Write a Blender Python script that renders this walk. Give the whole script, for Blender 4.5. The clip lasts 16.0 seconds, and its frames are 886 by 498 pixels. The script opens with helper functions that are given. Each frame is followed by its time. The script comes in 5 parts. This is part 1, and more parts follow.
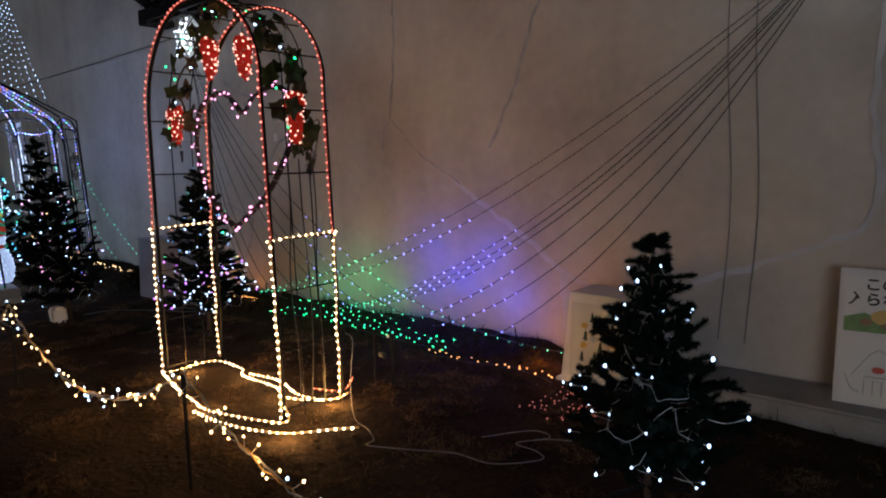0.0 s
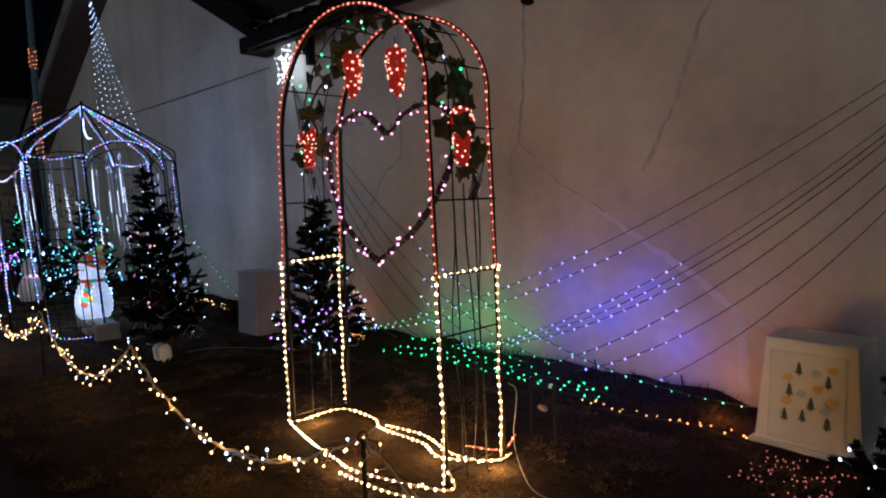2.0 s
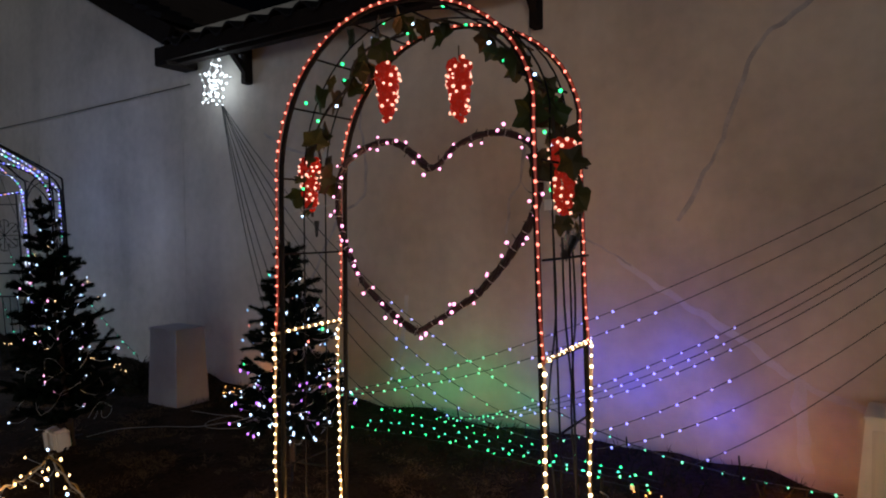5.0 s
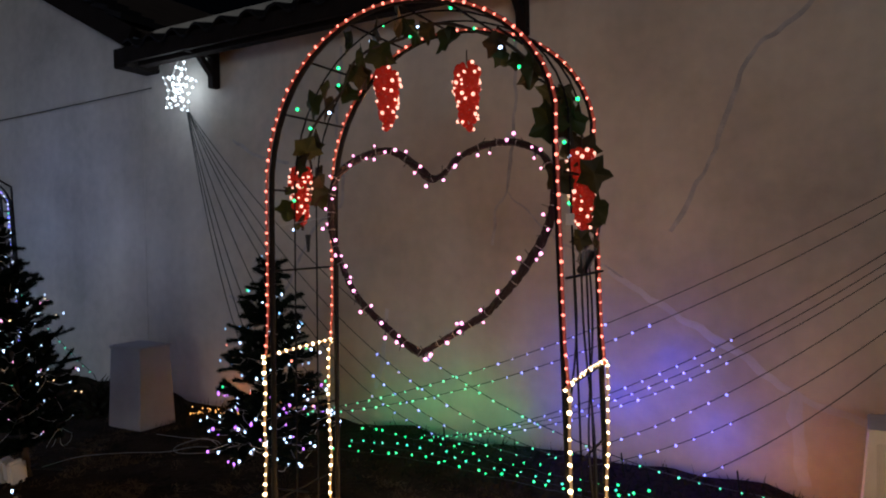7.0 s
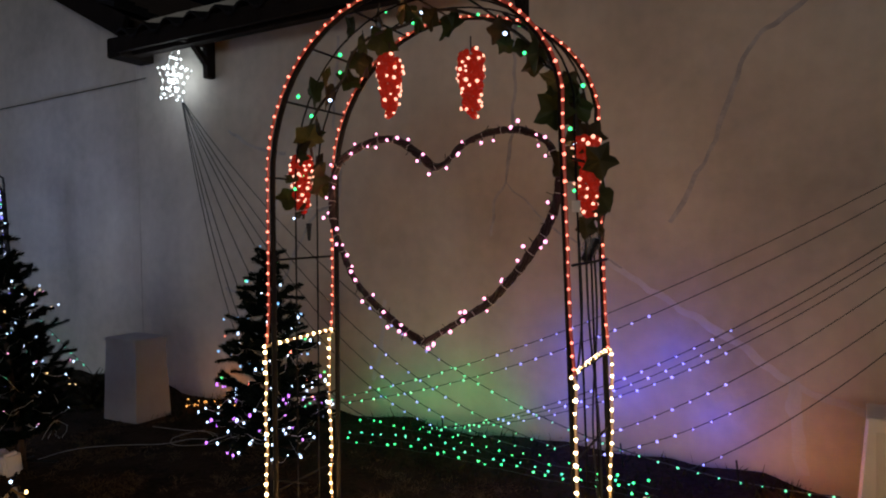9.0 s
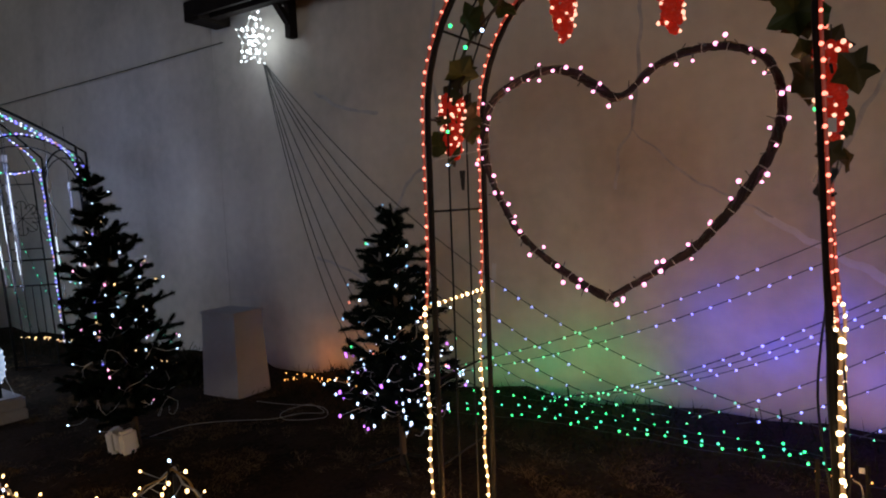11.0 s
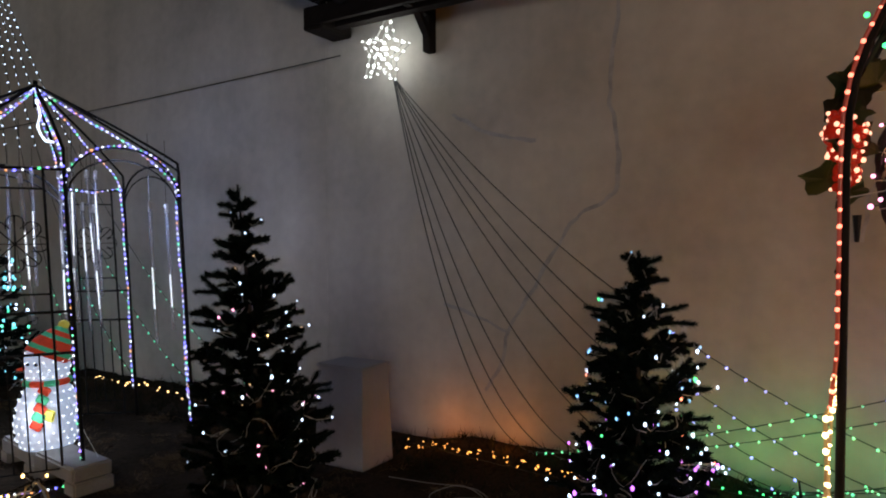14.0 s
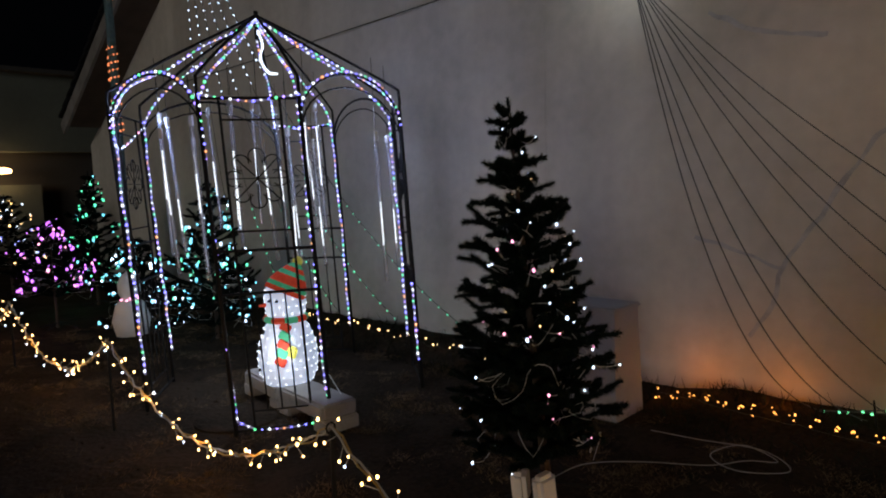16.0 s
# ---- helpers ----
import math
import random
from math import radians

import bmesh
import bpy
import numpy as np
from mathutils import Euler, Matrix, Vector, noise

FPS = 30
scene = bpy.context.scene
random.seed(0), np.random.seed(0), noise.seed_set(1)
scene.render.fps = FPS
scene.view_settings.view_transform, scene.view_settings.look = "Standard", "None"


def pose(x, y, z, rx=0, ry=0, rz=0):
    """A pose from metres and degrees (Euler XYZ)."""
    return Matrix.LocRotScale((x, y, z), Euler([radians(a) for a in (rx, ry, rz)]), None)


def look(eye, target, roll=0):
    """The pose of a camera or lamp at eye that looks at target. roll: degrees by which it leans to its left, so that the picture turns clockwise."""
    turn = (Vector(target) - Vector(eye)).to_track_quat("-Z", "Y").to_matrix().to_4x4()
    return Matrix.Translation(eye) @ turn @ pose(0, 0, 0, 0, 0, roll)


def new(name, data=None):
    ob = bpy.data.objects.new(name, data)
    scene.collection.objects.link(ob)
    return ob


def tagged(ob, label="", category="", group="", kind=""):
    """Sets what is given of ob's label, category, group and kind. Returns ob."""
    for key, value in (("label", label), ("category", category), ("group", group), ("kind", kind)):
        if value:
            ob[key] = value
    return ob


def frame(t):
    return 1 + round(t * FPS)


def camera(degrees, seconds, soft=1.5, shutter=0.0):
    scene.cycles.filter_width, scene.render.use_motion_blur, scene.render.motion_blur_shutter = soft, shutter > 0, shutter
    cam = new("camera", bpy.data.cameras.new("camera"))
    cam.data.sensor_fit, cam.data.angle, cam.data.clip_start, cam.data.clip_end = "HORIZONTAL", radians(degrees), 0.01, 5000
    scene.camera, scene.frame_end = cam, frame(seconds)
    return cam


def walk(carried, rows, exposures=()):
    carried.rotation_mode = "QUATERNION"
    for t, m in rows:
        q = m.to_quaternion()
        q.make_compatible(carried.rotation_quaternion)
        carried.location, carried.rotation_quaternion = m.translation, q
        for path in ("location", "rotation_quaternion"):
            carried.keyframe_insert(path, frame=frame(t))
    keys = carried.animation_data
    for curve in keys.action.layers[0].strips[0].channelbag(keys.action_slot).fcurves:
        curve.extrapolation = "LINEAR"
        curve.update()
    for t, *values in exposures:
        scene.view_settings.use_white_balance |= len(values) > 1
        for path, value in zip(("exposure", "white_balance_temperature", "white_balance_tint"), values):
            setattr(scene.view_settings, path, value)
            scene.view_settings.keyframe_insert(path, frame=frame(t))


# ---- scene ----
cam = camera(68.2, 16.0, soft=2.0)
METRES, EYE, TILT, LEAN, TURN = 5.4, 1.47, 0.0, 0.0, 40.5
ROWS = [
    (0.0, 0.0, 0.0, 0.0, -0.16, -7.64, 1.2),
    (0.5, -0.0199, 0.021, -0.0039, 2.73, -7.98, 2.11),
    (1.0, -0.0474, 0.0497, -0.0055, 6.0, -5.72, 1.16),
    (1.5, -0.0823, 0.0727, -0.0062, 6.18, -3.72, -0.33),
    (2.0, -0.125, 0.0925, -0.0034, 4.32, -4.84, 1.75),
    (2.5, -0.1518, 0.1295, -0.0062, 4.07, -4.73, 2.5),
    (3.0, -0.1761, 0.1652, -0.0023, 3.45, -4.29, 1.98),
    (3.5, -0.2073, 0.1865, 0.0033, 0.17, -3.72, 1.34),
    (4.0, -0.244, 0.2017, 0.008, -2.62, -2.82, 0.72),
    (6.5, -0.3283, 0.2861, 0.0176, -10.73, -1.68, 1.03),
    (7.0, -0.3291, 0.2847, 0.0198, -11.03, -1.36, 0.77),
    (7.5, -0.331, 0.2823, 0.0215, -11.85, -0.81, 0.64),
    (8.0, -0.3337, 0.2817, 0.021, -12.26, -0.52, 0.88),
    (10.5, -0.3848, 0.34, -0.0004, -10.11, -4.53, 1.04),
    (11.0, -0.4257, 0.3655, -0.0038, -8.61, -3.97, 2.74),
    (11.5, -0.4569, 0.3893, -0.0012, -10.84, -5.01, 1.62),
    (12.0, -0.4792, 0.422, -0.003, -12.24, -5.19, 2.52),
    (12.5, -0.5089, 0.4517, -0.0001, -14.1, -5.63, 0.25),
    (13.0, -0.5568, 0.4753, 0.0082, -15.99, -3.85, 2.22),
    (13.5, -0.5838, 0.5031, 0.0131, -15.01, -1.9, 1.85),
    (14.0, -0.6134, 0.5371, 0.008, -8.75, -0.8, 0.29),
    (14.5, -0.6589, 0.5593, -0.0016, -4.29, -3.67, 1.53),
    (15.0, -0.6934, 0.5752, -0.0026, -1.97, -5.07, 1.39),
    (15.5, -0.7124, 0.6027, -0.0068, 1.34, -5.69, 1.54),
    (16.0, -0.7282, 0.6294, -0.0072, 3.48, -5.65, 1.89),
]
TONE = [
    (0.0, 0.1, 5800, 10), (2.0, 0.0, 5800, 10), (3.0, -0.03, 5600, 10), (4.0, -0.12, 6200, 10),
    (6.5, -0.1, 5900, 10), (7.5, -0.1, 5900, 10), (8.0, -0.1, 6400, 10), (10.5, -0.12, 6300, 10), (11.5, -0.12, 6600, 10),
    (12.0, -0.1, 7500, 12), (12.5, -0.12, 7200, 11), (13.0, -0.2, 8600, 12), (13.5, -0.02, 6900, 10), (14.0, 0.02, 7000, 10),
    (14.5, 0.0, 6100, 8), (15.5, 0.08, 7200, 10), (16.0, 0.12, 7200, 10),
]
walk(cam, [(t, pose(0, 0, EYE, TILT, LEAN, TURN) @ pose(METRES * x, METRES * y, METRES * z, 90 + pitch, roll, yaw)) for t, x, y, z, yaw, pitch, roll in ROWS], TONE)

# ---- world and far light ----
world = bpy.data.worlds.new("night_sky")
scene.world = world
world.use_nodes = True
bg = world.node_tree.nodes["Background"]
bg.inputs["Color"].default_value = (0.35, 0.45, 0.7, 1)
bg.inputs["Strength"].default_value = 0.0012
town = new("town_glow", bpy.data.lights.new("town_glow", "SUN"))
town.data.energy, town.data.angle, town.data.color = 0.5, radians(20), (1.0, 0.97, 0.95)
town.matrix_world = look((3, -10, 1.85), (-4, 4.2, 1.5))


# ---- materials ----
def mat(name, colour, rough=0.6, metal=0.0, vary=0.25, scale=4.0, bump=0.0, bump_scale=40.0, emit=None, power=0.0, alpha=None, random_hue=False, fine=0.3, sheen=0.5):
    m = bpy.data.materials.new(name)
    m.use_nodes = True
    nt = m.node_tree
    b = nt.nodes["Principled BSDF"]
    b.inputs["Roughness"].default_value, b.inputs["Metallic"].default_value = rough, metal
    b.inputs["Specular IOR Level"].default_value = sheen
    pos = nt.nodes.new("ShaderNodeTexCoord")
    if vary:
        big, small = nt.nodes.new("ShaderNodeTexNoise"), nt.nodes.new("ShaderNodeTexNoise")
        big.inputs["Scale"].default_value, small.inputs["Scale"].default_value = scale, scale * 11
        big.inputs["Detail"].default_value, small.inputs["Detail"].default_value = 5, 3
        for n in (big, small):
            nt.links.new(pos.outputs["Object"], n.inputs["Vector"])
        mix = nt.nodes.new("ShaderNodeMath")
        mix.operation = "MULTIPLY_ADD"
        nt.links.new(small.outputs["Fac"], mix.inputs[0])
        mix.inputs[1].default_value = fine
        nt.links.new(big.outputs["Fac"], mix.inputs[2])
        ramp = nt.nodes.new("ShaderNodeValToRGB")
        ramp.color_ramp.elements[0].position, ramp.color_ramp.elements[1].position = 0.35, 0.95
        ramp.color_ramp.elements[0].color = (*[c * (1 - vary) for c in colour], 1)
        ramp.color_ramp.elements[1].color = (*[min(1, c * (1 + vary)) for c in colour], 1)
        nt.links.new(mix.outputs[0], ramp.inputs["Fac"])
        out = ramp.outputs["Color"]
        if random_hue:
            info, hue = nt.nodes.new("ShaderNodeObjectInfo"), nt.nodes.new("ShaderNodeHueSaturation")
            rng = nt.nodes.new("ShaderNodeMapRange")
            rng.inputs["To Min"].default_value, rng.inputs["To Max"].default_value = 0.36, 0.52
            nt.links.new(info.outputs["Random"], rng.inputs["Value"])
            nt.links.new(rng.outputs["Result"], hue.inputs["Hue"])
            nt.links.new(out, hue.inputs["Color"])
            out = hue.outputs["Color"]
        nt.links.new(out, b.inputs["Base Color"])
    else:
        b.inputs["Base Color"].default_value = (*colour, 1)
    if bump:
        n, bp = nt.nodes.new("ShaderNodeTexNoise"), nt.nodes.new("ShaderNodeBump")
        n.inputs["Scale"].default_value, n.inputs["Detail"].default_value = bump_scale, 6
        nt.links.new(pos.outputs["Object"], n.inputs["Vector"])
        bp.inputs["Strength"].default_value, bp.inputs["Distance"].default_value = bump, 0.02
        nt.links.new(n.outputs["Fac"], bp.inputs["Height"])
        nt.links.new(bp.outputs["Normal"], b.inputs["Normal"])
    if emit:
        b.inputs["Emission Color"].default_value = (*emit, 1)
        b.inputs["Emission Strength"].default_value = power
    if alpha is not None:
        b.inputs["Alpha"].default_value = alpha
    return m


def glow(name, colour, power, body=(0.6, 0.6, 0.6)):
    return mat(name, body, rough=0.3, vary=0, emit=colour, power=power)


def wall_material():
    """Old cream plaster: broad stains, rain streaks, fine pitting."""
    m = mat("plaster", (0.5, 0.475, 0.42), rough=0.85, vary=0.3, scale=0.9, bump=0.3, bump_scale=9, fine=0.3)
    nt = m.node_tree
    b = nt.nodes["Principled BSDF"]
    base = b.inputs["Base Color"].links[0].from_socket
    pos = nt.nodes.new("ShaderNodeTexCoord")
    stretch, streak = nt.nodes.new("ShaderNodeMapping"), nt.nodes.new("ShaderNodeTexNoise")
    stretch.inputs["Scale"].default_value = (2.2, 2.2, 0.16)
    streak.inputs["Scale"].default_value, streak.inputs["Detail"].default_value = 1.6, 6
    nt.links.new(pos.outputs["Object"], stretch.inputs["Vector"])
    nt.links.new(stretch.outputs["Vector"], streak.inputs["Vector"])
    ramp = nt.nodes.new("ShaderNodeValToRGB")
    ramp.color_ramp.elements[0].position, ramp.color_ramp.elements[1].position = 0.36, 0.62
    ramp.color_ramp.elements[0].color, ramp.color_ramp.elements[1].color = (0.66, 0.64, 0.6, 1), (1, 1, 1, 1)
    nt.links.new(streak.outputs["Fac"], ramp.inputs["Fac"])
    mix = nt.nodes.new("ShaderNodeMix")
    mix.data_type, mix.blend_type = "RGBA", "MULTIPLY"
    mix.inputs[0].default_value = 0.22
    nt.links.new(base, mix.inputs[6])
    nt.links.new(ramp.outputs["Color"], mix.inputs[7])
    nt.links.new(mix.outputs[2], b.inputs["Base Color"])
    return m


PLASTER = wall_material()
PATCH = mat("repair_plaster", (0.52, 0.53, 0.55), rough=0.9, vary=0.15, scale=6, bump=0.2)
CRACK = mat("crack_dirt", (0.37, 0.375, 0.39), rough=0.95, vary=0.35, scale=9, bump=0.3)
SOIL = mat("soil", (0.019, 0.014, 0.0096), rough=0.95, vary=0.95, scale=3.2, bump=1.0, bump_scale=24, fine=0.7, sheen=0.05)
ASPHALT = mat("asphalt", (0.014, 0.014, 0.0155), rough=0.9, vary=0.3, scale=5, bump=0.5, bump_scale=160, sheen=0.1)
MULCH = mat("leaf_mould", (0.015, 0.013, 0.01), rough=0.95, vary=0.5, scale=8, bump=1.0, bump_scale=40, sheen=0.05)
GRASS = mat("dry_grass", (0.13, 0.09, 0.05), rough=0.8, sheen=0.1, vary=0.5, scale=3)
WEED = mat("weeds", (0.018, 0.019, 0.011), rough=0.8, sheen=0.1, vary=0.4, scale=5)
BLACK_IRON = mat("black_iron", (0.012, 0.012, 0.012), rough=0.65, sheen=0.15, vary=0.3, scale=20)
DARK_WOOD = mat("dark_wood", (0.012, 0.0095, 0.0085), rough=0.8, vary=0.3, scale=6, bump=0.3, sheen=0.1)
TILE = mat("roof_tile", (0.013, 0.013, 0.015), rough=0.7, sheen=0.15, vary=0.3, scale=3, bump=0.2)
BARGE = mat("weathered_board", (0.2, 0.19, 0.18), rough=0.8, vary=0.3, scale=5, bump=0.2)
SOFFIT = mat("soffit_board", (0.085, 0.06, 0.045), rough=0.8, vary=0.3, scale=4, bump=0.2)
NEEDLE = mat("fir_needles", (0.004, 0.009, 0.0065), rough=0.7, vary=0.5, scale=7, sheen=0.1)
BARK = mat("brown_trunk", (0.05, 0.035, 0.025), rough=0.8, vary=0.3, scale=20)
WIRE_DARK = mat("dark_cable", (0.02, 0.025, 0.02), rough=0.5, vary=0.2, scale=30)
WIRE_FAN = mat("grey_green_cable", (0.06, 0.065, 0.06), rough=0.6, vary=0.2, scale=30)
WIRE_CLEAR = mat("clear_cable", (0.55, 0.55, 0.52), rough=0.35, vary=0.15, scale=30)
WIRE_CORD = mat("grey_cord", (0.24, 0.235, 0.22), rough=0.5, vary=0.35, scale=9)
WIRE_WHITE = mat("white_cable", (0.75, 0.74, 0.7), rough=0.4, vary=0.15, scale=12)
WHITE_BOX = mat("white_board", (0.74, 0.74, 0.72), rough=0.6, vary=0.1, scale=5, bump=0.05)
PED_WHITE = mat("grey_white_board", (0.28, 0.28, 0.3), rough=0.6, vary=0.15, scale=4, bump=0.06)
CONCRETE = mat("concrete", (0.3, 0.295, 0.28), rough=0.9, vary=0.25, scale=5, bump=0.4, bump_scale=60)
PAPER = mat("paper", (0.8, 0.8, 0.76), rough=0.6, vary=0.06, scale=6)
SLEEVE = mat("clear_sleeve", (0.8, 0.8, 0.8), rough=0.12, vary=0, alpha=0.05)
INK = mat("black_ink", (0.02, 0.02, 0.025), rough=0.6, vary=0.1)
INK_GREY = mat("grey_ink", (0.3, 0.3, 0.32), rough=0.6, vary=0.1)
DARK_GREEN = mat("dark_green_ink", (0.02, 0.06, 0.04), rough=0.6, vary=0.2, scale=30)
YELLOW = mat("yellow_paper", (0.75, 0.5, 0.12), rough=0.6, vary=0.15, scale=20)
BLUE_PAPER = mat("pale_blue_paper", (0.5, 0.6, 0.72), rough=0.6, vary=0.15, scale=20)
GREEN_PAPER = mat("grass_green_paint", (0.16, 0.3, 0.07), rough=0.6, vary=0.3, scale=30)
RED_PAINT = mat("red_paint", (0.6, 0.06, 0.03), rough=0.5, vary=0.2, scale=20)
LEAF = mat("vine_leaf", (0.045, 0.06, 0.015), rough=0.55, sheen=0.25, vary=0.4, scale=14, random_hue=True)
GRAPE = mat("red_grape_plastic", (0.4, 0.015, 0.01), rough=0.2, vary=0.2, scale=20, emit=(1, 0.05, 0.02), power=0.13)
VINE = mat("dark_vine_wrap", (0.028, 0.013, 0.013), rough=0.7, vary=0.4, scale=25, bump=0.5)
ROPE_RED = mat("red_rope_tube", (0.5, 0.2, 0.15), rough=0.25, vary=0, emit=(1, 0.04, 0.015), power=0.1)
ROPE_WARM = mat("warm_rope_tube", (0.6, 0.5, 0.35), rough=0.25, vary=0, emit=(1, 0.42, 0.09), power=0.14)
ROPE_BLUE = mat("clear_rope_tube", (0.5, 0.5, 0.6), rough=0.25, vary=0, emit=(0.3, 0.3, 1), power=0.08)
TUBE = mat("clear_tube", (0.75, 0.8, 0.9), rough=0.1, vary=0, alpha=0.22)
SNOW = mat("frosted_plastic", (0.75, 0.77, 0.8), rough=0.45, vary=0.05, scale=12, emit=(0.5, 0.66, 1), power=0.5)
CLOTH_RED = mat("red_cloth", (0.6, 0.05, 0.02), rough=0.7, vary=0.15, scale=30, emit=(1, 0.1, 0.03), power=0.12)
CLOTH_GREEN = mat("green_cloth", (0.05, 0.4, 0.2), rough=0.7, vary=0.15, scale=30, emit=(0.1, 0.9, 0.5), power=0.1)
CLOTH_YELLOW = mat("yellow_cloth", (0.7, 0.65, 0.1), rough=0.7, vary=0.15, scale=30, emit=(1, 0.9, 0.2), power=0.1)
PLASTIC = mat("black_plastic", (0.02, 0.02, 0.022), rough=0.35, vary=0.2, scale=30)
BAG = mat("clear_bag", (0.7, 0.68, 0.7), rough=0.2, vary=0, alpha=0.3)
FAR_WALL = mat("far_wall", (0.12, 0.14, 0.125), rough=0.9, vary=0.2, scale=0.8)
FAR_DARK = mat("far_dark_wall", (0.05, 0.05, 0.05), rough=0.9, vary=0.2, scale=0.8)
BROWN_PAPER = mat("brown_ink", (0.3, 0.17, 0.08), rough=0.7, vary=0.2, scale=20)

L_WHITE = glow("led_cool_white", (0.5, 0.68, 1.0), 5)
L_NET = glow("led_net_red", (1.0, 0.16, 0.1), 0.5)
L_STAR = glow("led_star_white", (0.85, 0.95, 1.0), 5)
L_WARM = glow("led_warm_white", (1.0, 0.58, 0.22), 6)
L_ROPE_WARM = glow("led_rope_warm", (1.0, 0.68, 0.34), 10)
L_ROPE_RED = glow("led_rope_red", (1.0, 0.2, 0.13), 3.6)
L_RED = glow("led_red", (1.0, 0.2, 0.12), 4)
L_GRAPE = glow("led_grape", (1.0, 0.42, 0.28), 2.2)
L_PINK = glow("led_pink_white", (1.0, 0.33, 0.62), 3.4)
L_GREEN = glow("led_green", (0.03, 1.0, 0.25), 3.2)
L_FAN_GREEN = glow("led_fan_green", (0.1, 0.9, 0.4), 2.2)
L_AQUA = glow("led_aqua", (0.06, 1.0, 0.55), 2.0)
L_CYAN = glow("led_cyan", (0.12, 0.7, 1.0), 2.6)
L_BLUE = glow("led_blue", (0.18, 0.5, 1.0), 2.4)
L_VIOLET = glow("led_violet", (0.25, 0.28, 1.0), 3.2)
L_PURPLE = glow("led_purple", (0.55, 0.14, 1.0), 3)
L_AMBER = glow("led_amber", (1.0, 0.4, 0.07), 3.0)
L_GAZ_BLUE = glow("led_rope_blue", (0.13, 0.13, 1.0), 4.0)
L_GAZ_VIOLET = glow("led_rope_violet", (0.3, 0.18, 1.0), 3.6)
L_GAZ_WHITE = glow("led_rope_white", (0.75, 0.85, 1.0), 2.4)
L_GAZ_AMBER = glow("led_rope_amber", (1.0, 0.36, 0.1), 1.9)
L_SNOW = glow("led_snow_white", (0.75, 0.85, 1.0), 2.2)
L_GAZ_GREEN = glow("led_rope_green", (0.06, 1.0, 0.35), 2.0)
L_OFF = mat("unlit_bulb", (0.35, 0.36, 0.38), rough=0.2, vary=0.1, scale=20)
L_METEOR = glow("led_meteor", (0.8, 0.9, 1.0), 2.4)
L_PORCH = glow("porch_lamp", (1.0, 0.6, 0.25), 8)


# ---- shape tools ----
class Shape:
    """Collects vertices and faces of one mesh."""

    def __init__(self):
        self.v, self.f, self.n = [], [], 0

    def add(self, verts, faces):
        k = self.n
        self.v.extend(tuple(p) for p in verts)
        self.f.extend(tuple(i + k for i in f) for f in faces)
        self.n += len(verts)
        return self

    def box(self, c, s, turn=0.0, m=None, bevel=0.0):
        bm = bmesh.new()
        bmesh.ops.create_cube(bm, size=1)
        bmesh.ops.scale(bm, vec=s, verts=bm.verts)
        if bevel:
            bmesh.ops.bevel(bm, geom=bm.edges[:], offset=bevel, segments=2, affect="EDGES")
        bmesh.ops.transform(bm, matrix=m if m else pose(*c, 0, 0, turn), verts=bm.verts)
        bm.verts.index_update()
        self.add([v.co.copy() for v in bm.verts], [[v.index for v in f.verts] for f in bm.faces])
        bm.free()
        return self

    def tube(self, pts, r, sides=6, closed=False, taper=None):
        pts = [Vector(p) for p in pts]
        n = len(pts)
        verts, faces = [], []
        up = None
        for i, p in enumerate(pts):
            a = pts[(i - 1) % n] if (closed or i) else p
            b = pts[(i + 1) % n] if (closed or i < n - 1) else p
            d = (b - a).normalized()
            if up is None:
                up = d.orthogonal().normalized()
            up = (up - d * up.dot(d))
            up = up.normalized() if up.length > 1e-6 else d.orthogonal().normalized()
            side = d.cross(up)
            rr = r if taper is None else r + (taper - r) * i / max(1, n - 1)
            for k in range(sides):
                w = 2 * math.pi * k / sides
                verts.append(p + up * (rr * math.cos(w)) + side * (rr * math.sin(w)))
        for i in range(n if closed else n - 1):
            j = (i + 1) % n
            for k in range(sides):
                l = (k + 1) % sides
                faces.append((i * sides + k, i * sides + l, j * sides + l, j * sides + k))
        if not closed:
            faces.append(tuple(range(sides))[::-1])
            faces.append(tuple((n - 1) * sides + k for k in range(sides)))
        return self.add(verts, faces)

    def ball(self, c, r, squash=(1, 1, 1), sub=1):
        v, f = ICO[sub]
        c = Vector(c)
        return self.add([c + Vector((p[0] * squash[0], p[1] * squash[1], p[2] * squash[2])) * r for p in v], f)

    def lathe(self, profile, sides=20, c=(0, 0, 0)):
        verts, faces = [], []
        for r, z in profile:
            for k in range(sides):
                w = 2 * math.pi * k / sides
                verts.append((c[0] + r * math.cos(w), c[1] + r * math.sin(w), c[2] + z))
        for i in range(len(profile) - 1):
            for k in range(sides):
                l = (k + 1) % sides
                faces.append((i * sides + k, i * sides + l, (i + 1) * sides + l, (i + 1) * sides + k))
        faces.append(tuple(range(sides))[::-1])
        faces.append(tuple((len(profile) - 1) * sides + k for k in range(sides)))
        return self.add(verts, faces)

    def prism(self, outline, y0, y1):
        """An upright slab between y0 and y1 with an (x, z) outline."""
        n = len(outline)
        verts = [(x, y0, z) for x, z in outline] + [(x, y1, z) for x, z in outline]
        faces = [tuple(range(n)), tuple(range(2 * n - 1, n - 1, -1))]
        faces += [(i, i + n, (i + 1) % n + n, (i + 1) % n) for i in range(n)]
        return self.add(verts, faces)

    def mesh(self, name, material, smooth=False):
        me = bpy.data.meshes.new(name)
        me.from_pydata(self.v, [], self.f)
        me.materials.append(material)
        if smooth:
            me.polygons.foreach_set("use_smooth", [True] * len(me.polygons))
        me.update()
        return me


